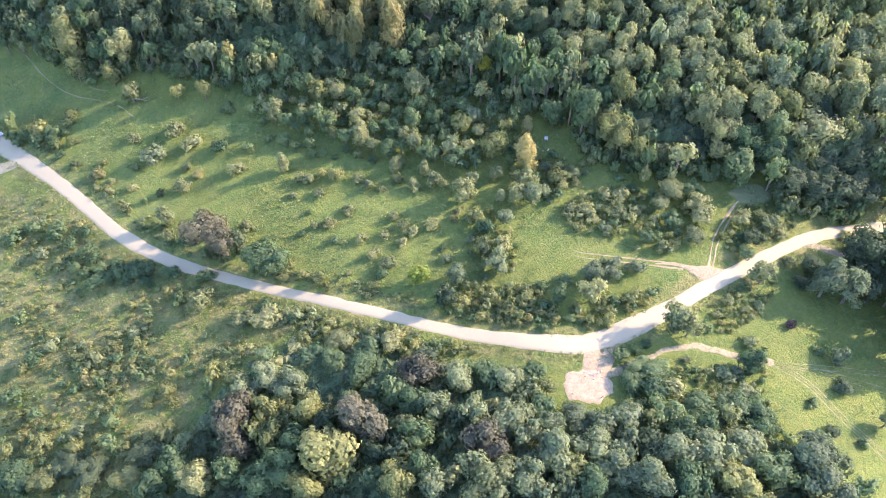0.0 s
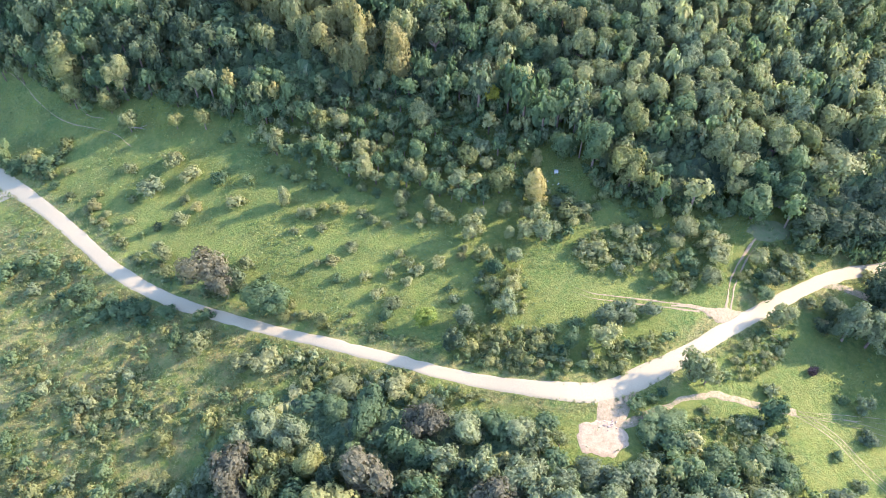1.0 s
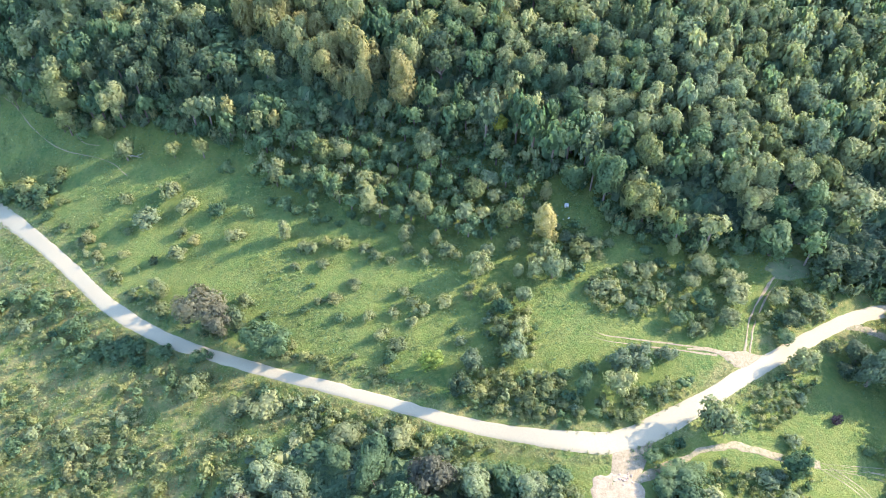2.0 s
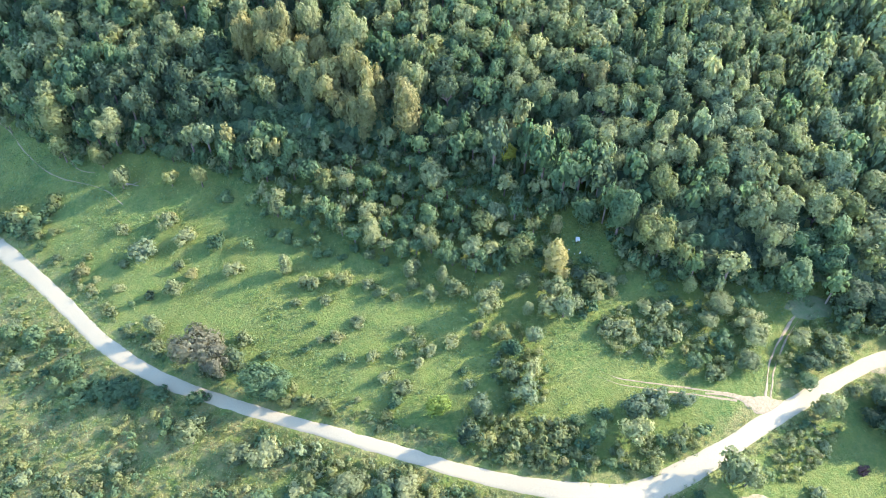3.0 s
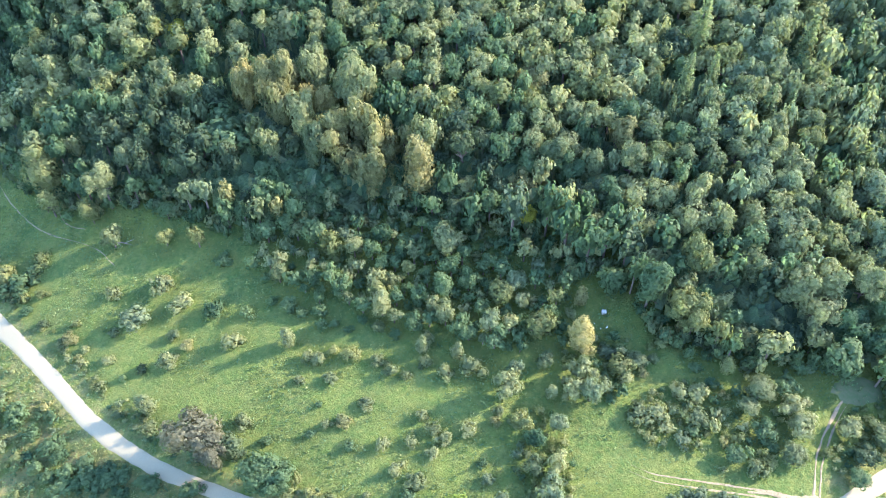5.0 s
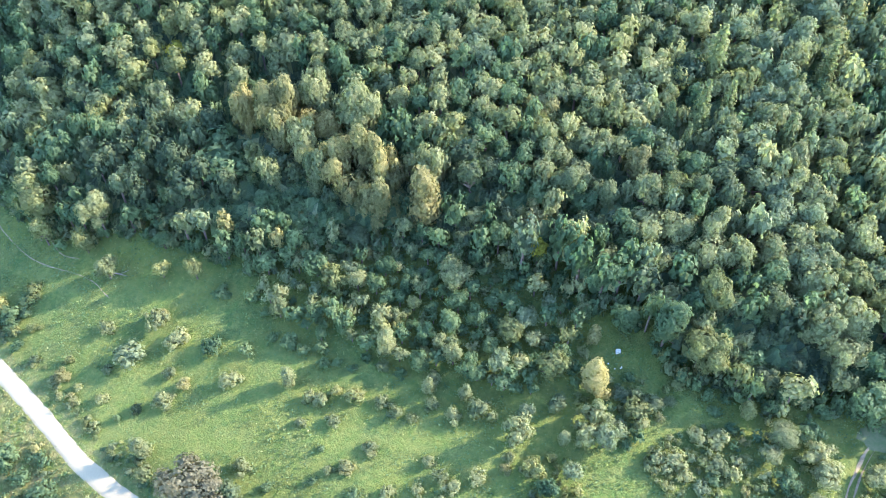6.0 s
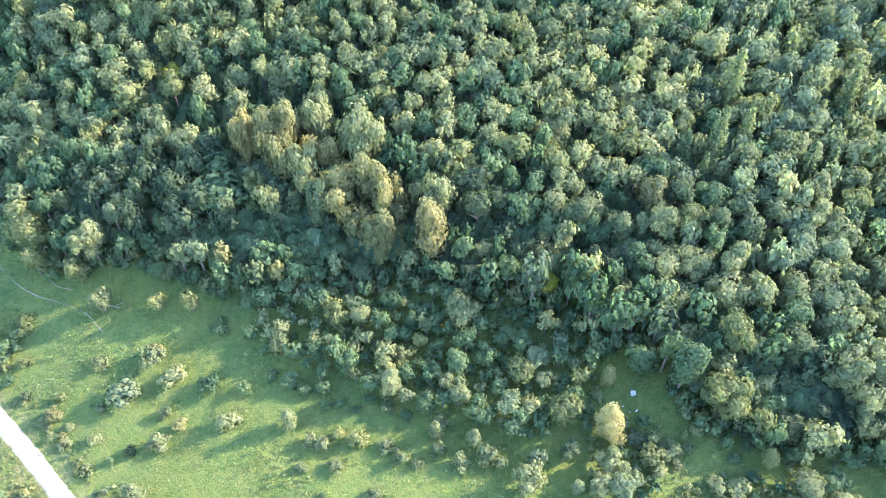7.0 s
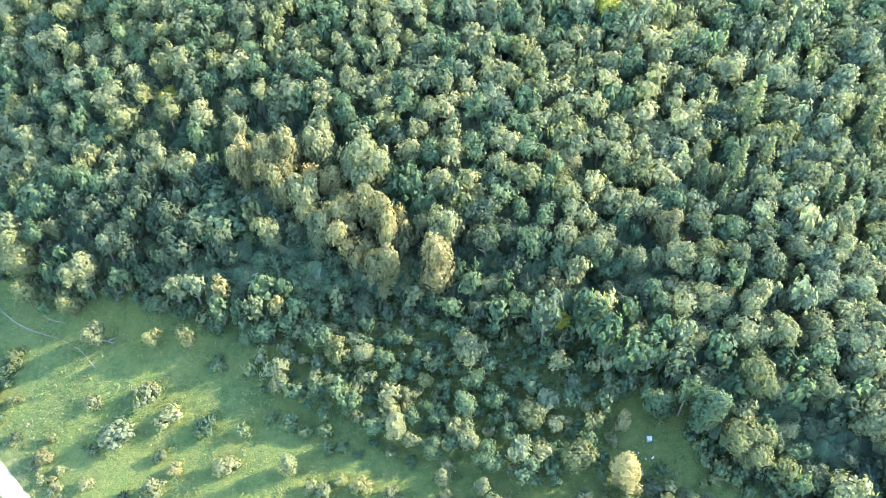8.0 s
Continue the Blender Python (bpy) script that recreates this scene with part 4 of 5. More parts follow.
plant("t", "y", "full-crowned tree with yellow-green leaves in the eastern forest", "trees in the eastern forest",
      [(47.0, 207.6, 4.6, 16.5), (86.8, 212.2, 4.0, 16.5), (84.3, 182.3, 5.2, 16.5), (90.9, 176.9, 4.8, 16.5), (98.2, 172.7, 5.3, 16.5)])
plant("t", "p", "full-crowned tree with pale olive leaves in the eastern forest", "trees in the eastern forest",
      [(53.8, 207.2, 4.3, 16.5), (40.2, 207.0, 4.6, 16.5), (67.5, 208.6, 3.8, 16.5), (78.2, 214.0, 4.6, 16.5), (77.6, 206.4, 4.5, 16.5), (81.4, 202.1, 4.2, 16.5), (40.8, 199.1, 5.8, 15), (47.0, 196.9, 4.5, 16.5), (54.9, 195.7, 4.5, 16.5), (75.0, 192.8, 4.0, 16.5), (80.9, 192.6, 4.1, 16.5), (43.5, 191.0, 4.5, 13), (52.7, 189.5, 5.4, 16.5), (59.6, 188.4, 4.5, 16.5), (68.6, 189.3, 5.6, 16.5), (79.2, 186.1, 3.7, 16.5), (42.8, 181.3, 3.9, 11), (75.5, 182.0, 6.6, 16.5), (74.4, 169.8, 5.7, 16.5), (81.7, 171.2, 5.4, 16.5), (79.2, 165.7, 4.6, 14), (89.8, 182.9, 4.1, 16.5), (90.5, 170.7, 4.8, 16.5), (89.4, 192.0, 5.0, 16.5)])
plant("t", "p", "full-crowned tree with pale olive leaves in the eastern forest", "trees in the eastern forest",
      [(106.6, 167.0, 8.8, 14), (113.7, 189.6, 6.7, 16.5), (116.5, 173.0, 5.2, 16.5), (119.5, 181.9, 4.9, 16.5), (106.6, 178.3, 5.1, 16.5), (115.9, 215.7, 5.7, 16.5), (131.5, 200.0, 6.8, 16.5), (130.0, 187.7, 6.6, 16.5), (133.1, 210.4, 6.0, 16.5)])
plant("t", "s", "full-crowned tree with silvery grey-green leaves in the eastern forest", "trees in the eastern forest",
      [(60.8, 217.1, 3.8, 16.5), (72.0, 205.8, 4.1, 16.5), (71.6, 200.6, 4.4, 16.5), (70.1, 196.8, 4.7, 16.5), (78.2, 198.0, 4.5, 16.5), (75.5, 187.6, 4.7, 16.5), (96.5, 181.8, 4.6, 16.5), (97.3, 177.6, 4.2, 16.5), (99.9, 196.8, 6.0, 16.5), (120.3, 168.2, 5.6, 14), (124.7, 194.4, 6.0, 16.5), (128.0, 176.3, 6.4, 16.5)])
plant("t", "o", "full-crowned tree with ochre-tinged leaves in the eastern forest", "trees in the eastern forest",
      [(38.6, 214.2, 4.3, 16.5)])
plant("t", "d", "full-crowned tree with dark green leaves in the eastern forest", "trees in the eastern forest",
      [(45.0, 213.6, 3.7, 16.5), (65.2, 214.2, 4.9, 16.5), (59.4, 210.5, 4.1, 16.5), (60.5, 204.7, 4.0, 16.5), (63.5, 170.3, 3.9, 9), (68.2, 165.9, 4.6, 8), (72.7, 161.5, 4.2, 8), (61.9, 161.6, 4.1, 8), (103.6, 150.0, 5.7, 9), (111.4, 150.2, 5.8, 9), (108.7, 158.3, 5.8, 10), (116.5, 158.4, 5.9, 11), (97.4, 151.5, 5.6, 9), (116.3, 150.7, 5.9, 9)])
plant("c", "c", "slim pointed conifer with dark needles in the eastern forest", "trees in the eastern forest",
      [(122.2, 209.5, 3.7, 20), (127.0, 206.4, 3.7, 20), (131.2, 219.2, 3.5, 20)])

# ---- woods too dense to count ----
FILL = [crown_arrays("w", 500 + k, 42, 0.20, 6, 7) for k in range(6)] + [crown_arrays("s", 600 + k, 20, 0.25, 3, 7) for k in range(4)] + [crown_arrays("t", 700 + k, 135, 0.125, 12, 9) for k in range(8)]
BAR_V = np.array([(0.09 * math.cos(t), 0.09 * math.sin(t), z) for z in (-0.1, 1.4) for t in (0, 1.57, 3.14, 4.71)])
BAR_F = np.array([(k, (k + 1) % 4, 4 + (k + 1) % 4, 4 + k) for k in range(4)])


def wood(name, label, category, spots):
    """Many plants joined into one mesh: spots hold x, y, radius, height scale (past variant 9 the height), variant and tone."""
    V, F4, F3, M4, M3, T4, T3, base = [], [], [], [], [], [], [], 0
    bars = []
    for x, y, radius, tall, variant, tone in spots:
        v, f, cv, cf = FILL[variant]
        a = RNG.uniform(0, 6.28)
        turn = np.array([[math.cos(a), math.sin(a), 0], [-math.sin(a), math.cos(a), 0], [0, 0, 1]])
        move = np.array([x, y, float(ground_z(x, y))])
        scale = np.array([radius * RNG.uniform(0.85, 1.2), radius * RNG.uniform(0.85, 1.2), tall])
        if variant > 9:
            scale[2] = min((1.5 if x < -30 and y < 250 else 1.12) * radius, 0.47 * tall)
            move[2] += tall - scale[2]
        own = RNG.random()
        V += [v @ turn * scale + move, cv @ turn * scale + move]
        F4.append(f + base)
        F3.append(cf + base + len(v))
        base += len(v) + len(cv)
        M4.append(np.full(len(f), tone))
        M3.append(np.full(len(cf), tone))
        T4.append(np.full(len(f), own))
        T3.append(np.full(len(cf), own))
        if variant < 6 or variant > 9:
            V.append(BAR_V * (radius, radius, tall * (1.0 if variant < 6 else 0.4)) + (x, y, float(ground_z(x, y))))
            F4.append(BAR_F + base)
            base += 8
            M4.append(np.full(4, len(WOODLAND)))
            T4.append(np.full(4, own))
    v, f4, f3 = np.concatenate(V), np.concatenate(F4), np.concatenate(F3)
    me = bpy.data.meshes.new(name)
    me.vertices.add(len(v))
    me.vertices.foreach_set("co", v.astype(np.float32).ravel())
    me.loops.add(f4.size + f3.size)
    me.loops.foreach_set("vertex_index", np.concatenate([f4.ravel(), f3.ravel()]).astype(np.int32))
    me.polygons.add(len(f4) + len(f3))
    me.polygons.foreach_set("loop_start", np.concatenate([np.arange(0, f4.size, 4), f4.size + np.arange(0, f3.size, 3)]).astype(np.int32))
    me.polygons.foreach_set("loop_total", np.concatenate([np.full(len(f4), 4), np.full(len(f3), 3)]).astype(np.int32))
    me.polygons.foreach_set("material_index", np.concatenate(M4 + M3).astype(np.int32))
    me.update(calc_edges=True)
    me.polygons.foreach_set("use_smooth", np.zeros(len(f4) + len(f3), bool))
    tone = me.attributes.new("tone", "FLOAT", "FACE")
    tone.data.foreach_set("value", np.concatenate(T4 + T3).astype(np.float32))
    for m in WOODLAND + [BARK]:
        me.materials.append(m)
    return tagged(new(name, me), label, category, kind="stuff")


def scatter(poly, gap, sizes, box, clear=0.75, taken=None):
    """Random places inside a plan outline that keep clear of one another and of the plants set before."""
    taken = list(PLANTED) if taken is None else taken
    cells = {}

    def put(p):
        cells.setdefault((int(p[0] // 8), int(p[1] // 8)), []).append(p)

    for p in taken:
        put(p)
    found = []
    for _ in range(int(14 * (box[2] - box[0]) * (box[3] - box[1]) / gap**2)):
        x, y, r = RNG.uniform(box[0], box[2]), RNG.uniform(box[1], box[3]), RNG.uniform(*sizes)
        if not inside(poly, x, y):
            continue
        i, j = int(x // 8), int(y // 8)
        near = (p for a in (-1, 0, 1) for c in (-1, 0, 1) for p in cells.get((i + a, j + c), ()))
        if all((p[0] - x) ** 2 + (p[1] - y) ** 2 > (clear * (p[2] + r)) ** 2 for p in near):
            found.append((x, y, r))
            put((x, y, r))
    return found


def undergrowth(name, label, poly, box, step, low, high, weights, leaves, grow=lambda x, y: 1.0):
    """The dense lower storey of a wood: uneven foliage that sinks to the ground at the wood's edge, with leaf clumps all over it."""
    ux, uy = np.arange(box[0], box[2], step), np.arange(box[1], box[3], step)
    mx, my = np.meshgrid(ux, uy)
    mx, my = mx + RNG.uniform(-0.35, 0.35, mx.shape) * step, my + RNG.uniform(-0.35, 0.35, my.shape) * step
    held = np.array([[inside(poly, x, y) for x in ux] for y in uy])
    deep, layer = held.astype(float) * 0.2, held.copy()
    for _ in range(4):
        grown = np.pad(layer, 1, constant_values=True)
        layer = layer & grown[:-2, 1:-1] & grown[2:, 1:-1] & grown[1:-1, :-2] & grown[1:-1, 2:]
        deep += 0.2 * layer
    rise = np.array([[0.5 + 0.6 * noise.noise((x / 5, y / 5, 9.1)) + 0.6 * noise.noise((x / 2.2, y / 2.2, 2.2)) for x, y in zip(a, b)] for a, b in zip(mx, my)])
    tallness = np.array([[grow(x, y) for x, y in zip(a, b)] for a, b in zip(mx, my)])
    mz = ground_z(mx, my) - 0.3 + deep * tallness * (low + (high - low) * np.clip(rise, 0, 1.2)) + RNG.normal(0, 0.22, mx.shape) * deep
    w = len(ux)
    core = deep > 0.5
    i, j = np.nonzero(core[:-1, :-1] & core[1:, :-1] & core[:-1, 1:] & core[1:, 1:])
    q = i * w + j
    sheet = np.stack([mx, my, mz], -1).reshape(-1, 3)
    faces = np.stack([q, q + 1, q + w + 1, q + w], -1)
    pick = RNG.integers(len(faces), size=leaves)
    share = RNG.dirichlet((1, 1, 1, 1), leaves)
    at = (sheet[faces[pick]] * share[:, :, None]).sum(1) + RNG.normal(0, 0.12, (leaves, 3)) + (0, 0, 0.1)
    lv, lf = leaf_quads(at, np.tile((0.0, -0.2, 0.8), (leaves, 1)), 0.36, RNG)
    used, back = np.unique(faces, return_inverse=True)
    faces = back.reshape(faces.shape)
    kind = np.array([int(np.clip(np.searchsorted(np.cumsum(weights) / sum(weights), 0.5 + 0.9 * noise.noise((x / 7, y / 7, 5.5)) + RNG.normal(0, 0.08)), 0, len(weights) - 1)) for x, y in zip(mx.ravel()[q], my.ravel()[q])])
    ob = mesh_object(name, np.concatenate([sheet[used], lv]), np.concatenate([faces, lf + len(used)]), WOODLAND, index=np.concatenate([kind, kind[pick]]))
    tone = ob.data.attributes.new("tone", "FLOAT", "FACE")
    tone.data.foreach_set("value", RNG.random(len(faces) + leaves).astype(np.float32))
    return tagged(ob, label, "undergrowth", kind="stuff")


ROAD_LINE = smooth_line(ROAD, 2.0)


def off_road(x, y, d):
    return ((ROAD_LINE - (x, y)) ** 2).sum(1).min() > d * d


def tone_of(weights):
    return int(RNG.choice(len(WOODLAND), p=np.array(weights) / sum(weights)))


TRAILS = np.concatenate([smooth_line(p, 1.5) for p in ([(70, 125.5), (76.8, 140), (85, 150), (90, 153)], [(-160, 240), (-142, 221.5), (-129, 211), (-114.5, 204.5)], [(26, 172), (33, 172), (38, 162)])])
FRONT = smooth_line(FOREST[1:22], 4.0)


def stature(x, y):
    """How tall the forest grows: low along its western front and beside the golden row, tall in the east."""
    near = math.sqrt(((FRONT - (x, y)) ** 2).sum(1).min())
    west = min(1.0, max(0.0, (5 - x) / 25))
    row = (x + 70) * 0.573 + (y - 245) * 0.819
    gully = min(1.0, max(0.0, (row + 40) / 10), max(0.0, (14 - row) / 6)) if -95 < x < -14 and row < 14 else 0.0
    if x > 50:
        west, near = 1.0, near + 3
    return 1.05 - max(west * 0.26 * min(1.0, max(0.0, (20 - near) / 8)), 0.26 * gully)


# crowns of the far slope by tone: x, y, radius; all join the forest
CANOPY = []
CANOPY += [(x, y, r, 0) for x, y, r in (
    (-132.8, 291.0, 4.2), (-117.8, 291.8, 4.1), (-109.5, 289.7, 4.5), (-85.1, 284.5, 3.8), (-81.0, 281.5, 3.7), (-107.3, 280.6, 4.4), (-85.5, 273.5, 4.1), (-69.6, 271.4, 3.6), (-146.2, 280.7, 4.8), (-66.7, 265.7, 3.5), (-61.1, 264.8, 3.9), (-50.8, 262.3, 3.0), (-144.6, 270.5, 4.7), (-127.3, 267.5, 4.0), (-116.2, 261.8, 3.0), (-109.5, 266.9, 4.7), (-79.1, 264.5, 4.0), (-109.6, 252.4, 3.3), (-80.6, 248.7, 4.2), (-126.4, 240.3, 6.4), (-118.6, 242.7, 3.7), (-106.8, 238.0, 3.6), (-73.4, 227.8, 8.0), (-122.9, 225.9, 2.5), (-122.1, 235.4, 5.4), (-54.3, 281.9, 3.2), (-48.6, 282.6, 4.0), (-44.2, 278.2, 3.5), (-16.8, 278.5, 2.9), (3.7, 277.4, 4.7), (-36.9, 269.3, 3.1), (-17.5, 273.3, 3.5),)]
CANOPY += [(x, y, r, 0) for x, y, r in (
    (-27.1, 258.3, 3.3), (-14.0, 267.1, 3.8), (0.7, 269.4, 3.4), (-14.3, 260.7, 3.3), (-42.3, 255.9, 3.3), (-24.3, 251.9, 3.2), (-36.5, 246.7, 3.9), (-41.1, 249.8, 3.3), (-5.7, 250.7, 3.6), (5.0, 245.8, 3.5), (-2.4, 244.2, 3.9), (-18.1, 238.5, 3.8), (-6.5, 239.9, 3.5), (6.4, 237.0, 3.8), (0.1, 224.9, 3.6), (4.0, 220.4, 3.3), (-2.7, 228.5, 3.0), (35.1, 279.3, 3.2), (46.0, 282.4, 3.3), (66.1, 279.2, 3.7), (71.8, 282.8, 4.7), (88.1, 276.8, 3.9), (93.4, 282.2, 4.0), (104.1, 280.7, 4.9), (35.1, 262.0, 4.2), (61.7, 276.2, 4.5), (81.3, 270.4, 4.2), (57.7, 237.7, 4.8), (39.5, 221.0, 3.4),)]
CANOPY += [(x, y, r, 1) for x, y, r in (
    (-139.7, 296.3, 4.8), (-126.2, 291.9, 4.6), (-59.5, 281.5, 3.0), (-145.6, 293.1, 4.4), (-118.9, 286.8, 4.5), (-110.9, 284.3, 3.5), (-104.8, 283.9, 3.9), (-94.6, 278.4, 3.0), (-76.8, 275.1, 4.5), (-63.0, 277.7, 4.0), (-53.1, 275.1, 3.5), (-122.8, 276.6, 4.0), (-94.6, 272.3, 5.2), (-79.1, 269.4, 3.6), (-134.8, 272.4, 2.3), (-138.5, 267.1, 4.1), (-98.3, 260.6, 2.8), (-104.3, 256.8, 6.2), (-90.6, 256.3, 3.6), (-113.8, 244.9, 4.5), (-132.5, 244.5, 5.6), (-31.9, 279.5, 3.5), (-50.3, 269.3, 4.3), (-31.1, 261.9, 3.7), (-24.9, 270.7, 2.5), (5.9, 269.1, 4.6), (10.4, 264.7, 6.8), (6.0, 255.7, 3.3), (-30.4, 250.4, 4.7), (23.9, 261.0, 5.3), (17.5, 245.3, 5.3), (-6.9, 228.0, 4.7),)]
CANOPY += [(x, y, r, 1) for x, y, r in (
    (5.8, 229.1, 4.4), (15.7, 225.6, 4.4), (52.0, 278.5, 4.9), (87.0, 264.9, 4.6), (97.8, 253.4, 4.9), (38.9, 255.7, 6.4), (51.4, 243.0, 4.8), (69.8, 238.7, 4.1), (92.1, 232.0, 4.6), (28.4, 231.3, 4.1), (33.8, 229.2, 3.8),)]
CANOPY += [(x, y, r, 2) for x, y, r in (
    (-151.2, 299.2, 5.0), (-100.9, 286.6, 4.4), (-92.0, 284.4, 4.7), (-72.6, 282.1, 4.9), (-66.1, 284.5, 4.1), (-128.3, 282.5, 4.1), (-116.8, 281.2, 4.4), (-100.1, 280.0, 4.3), (-88.2, 279.6, 4.6), (-70.8, 277.0, 4.1), (-57.1, 273.2, 4.3), (-144.9, 284.7, 4.8), (-114.9, 273.6, 4.4), (-107.6, 274.1, 3.4), (-103.6, 269.8, 4.2), (-87.0, 269.3, 4.9), (-72.6, 267.2, 4.4), (-55.9, 268.2, 4.3), (-127.6, 272.8, 4.0), (-108.6, 261.6, 4.6), (-72.0, 257.7, 4.6), (-64.7, 257.7, 2.7), (-56.8, 258.4, 5.3), (-123.5, 260.3, 5.2), (-143.1, 262.3, 5.5), (-131.6, 255.8, 4.8), (-120.4, 253.1, 4.2), (-95.7, 249.8, 3.2), (-113.8, 250.1, 4.6), (-103.6, 245.9, 4.4), (-80.7, 254.1, 3.9), (-70.5, 250.3, 3.8),)]
CANOPY += [(x, y, r, 2) for x, y, r in (
    (-91.3, 244.3, 4.7), (-127.1, 249.0, 4.7), (-138.2, 252.8, 4.9), (-103.2, 239.8, 4.4), (-85.1, 240.7, 5.2), (-58.7, 220.0, 3.5), (-131.4, 229.9, 5.7), (-39.2, 282.2, 4.0), (-37.7, 275.2, 3.9), (-30.1, 274.6, 4.3), (-21.2, 276.5, 3.1), (-3.0, 279.4, 4.7), (9.9, 275.1, 4.3), (-43.8, 272.2, 3.5), (-41.9, 266.0, 3.8), (-40.5, 260.5, 3.0), (-34.1, 266.3, 3.4), (-29.0, 267.3, 3.4), (-20.9, 269.9, 5.0), (-22.8, 263.8, 4.5), (-18.6, 261.7, 4.1), (-7.3, 273.0, 5.0), (-0.6, 274.1, 3.9), (-4.3, 267.2, 4.9), (16.7, 267.2, 4.2), (-1.7, 262.7, 4.5), (2.7, 258.6, 3.7), (-47.6, 255.9, 3.7), (-35.7, 257.7, 4.8), (-22.6, 257.8, 4.0), (-47.1, 249.0, 4.0), (-36.3, 240.2, 5.9),)]
CANOPY += [(x, y, r, 2) for x, y, r in (
    (-15.0, 256.5, 4.0), (-14.6, 250.7, 3.6), (-8.5, 256.5, 4.4), (-18.6, 248.8, 3.9), (-21.5, 245.0, 3.5), (-12.6, 244.7, 4.6), (10.6, 255.1, 4.4), (11.1, 246.7, 3.9), (18.9, 254.3, 5.1), (24.4, 248.4, 3.6), (-23.9, 239.5, 3.8), (-12.3, 237.1, 3.8), (1.1, 239.4, 3.8), (-0.5, 231.6, 3.4), (-16.1, 229.7, 4.0), (16.5, 219.7, 3.3), (22.1, 226.2, 3.3), (19.8, 218.1, 3.6), (41.0, 280.4, 4.5), (57.4, 284.1, 4.2), (61.5, 281.0, 4.2), (77.9, 282.2, 4.7), (96.7, 277.0, 4.4), (21.2, 271.5, 3.1), (25.8, 272.0, 3.1), (33.1, 271.1, 4.7), (29.1, 262.6, 3.8), (42.9, 269.6, 4.7), (43.5, 261.6, 4.6), (49.8, 270.3, 4.0), (60.6, 260.0, 4.7), (65.6, 253.4, 5.0),)]
CANOPY += [(x, y, r, 2) for x, y, r in (
    (86.8, 272.7, 4.2), (92.6, 270.0, 4.7), (103.8, 273.7, 4.4), (99.2, 259.6, 4.6), (28.1, 257.0, 3.7), (45.1, 251.8, 4.1), (37.5, 246.7, 6.6), (46.4, 244.2, 4.4), (48.7, 246.8, 2.9), (65.4, 239.3, 4.1), (84.9, 246.3, 3.5), (29.4, 241.7, 3.9), (30.0, 235.1, 3.8), (24.7, 237.9, 3.8), (35.7, 237.3, 3.9), (19.7, 238.1, 3.8), (50.0, 236.5, 3.9), (84.3, 233.5, 5.3), (39.7, 230.9, 4.9), (25.7, 224.6, 4.7), (31.4, 221.3, 3.7), (35.5, 220.5, 3.3), (63.0, 223.5, 3.9), (73.1, 227.2, 4.0), (78.3, 228.0, 4.8), (90.4, 225.7, 4.1), (88.3, 218.2, 3.7), (123.0, 220.1, 5.9),)]
CANOPY += [(x, y, r, 3) for x, y, r in (
    (-76.7, 284.4, 3.3), (-136.4, 288.3, 4.2), (-134.5, 281.8, 5.1), (-120.5, 268.9, 4.4), (-101.5, 220.8, 3.1), (-26.0, 280.3, 3.5), (-9.7, 279.9, 4.7), (2.1, 281.8, 3.5), (-10.4, 262.9, 4.5), (-2.2, 255.5, 4.0), (0.7, 250.0, 4.3), (22.7, 280.4, 3.6), (85.4, 283.6, 4.4), (68.9, 274.5, 5.4), (64.9, 264.3, 4.0), (72.2, 258.1, 4.4), (79.1, 254.7, 5.2), (99.5, 272.8, 5.2), (95.9, 264.0, 5.5), (90.1, 256.4, 4.5), (72.2, 234.4, 4.8), (82.1, 242.3, 5.4), (41.9, 237.6, 4.6), (77.2, 234.4, 3.4), (47.0, 220.7, 4.4), (69.4, 220.8, 5.0),)]
CANOPY += [(x, y, r, 5) for x, y, r in (
    (-84.3, 262.3, 4.4), (-133.8, 262.7, 4.5), (-99.3, 237.3, 4.7), (-81.4, 234.0, 4.9), (-77.6, 237.3, 4.5), (-91.6, 231.7, 5.8), (-85.8, 226.3, 4.9), (-113.6, 234.8, 5.3), (-105.8, 232.5, 4.8), (-95.9, 219.2, 4.2), (-82.0, 218.3, 4.4), (-70.6, 218.4, 4.3), (-78.8, 222.8, 4.4), (-93.9, 237.6, 3.9), (-95.9, 226.9, 3.9), (-108.9, 227.6, 2.8), (-29.3, 254.9, 3.3), (-27.4, 243.8, 3.9), (-5.6, 218.6, 4.2), (52.1, 264.4, 4.3), (48.6, 257.4, 3.4), (53.5, 254.8, 5.0), (56.7, 245.4, 4.5), (71.7, 248.6, 4.6),)]
spots, taken = [], list(PLANTED)
for x, y, r, tone in CANOPY:
    taken.append((x, y, r))
    spots.append((x, y, 1.07 * r, 16.5 * RNG.uniform(0.92, 1.08), 10 + int(RNG.integers(8)), tone))
for gap, sizes, clear in ((9.0, (3.0, 4.4), 0.62), (7.0, (2.4, 3.4), 0.68)):
    for x, y, r in scatter(FOREST, gap, sizes, (-182, 140, 136, 326), clear, taken):
        if y > np.interp(x, (-175, -16), (338, 304)):
            continue
        h = stature(x, y)
        r = r * (0.45 + 0.55 * h)
        taken.append((x, y, r))
        # fill trees of the far north-east: paler tones put the haze into leaf colour
        spots.append((x, y, r, (6.6 + 2.6 * r) * h * RNG.uniform(0.85, 1.15) / 2.6, int(RNG.integers(6)), tone_of((22, 12, 34, 26, 1, 5, 0) if x > 35 and y > 195 else (56, 8, 14, 8, 1, 13, 0))))
front = smooth_line(FOREST[1:22], 1.3)
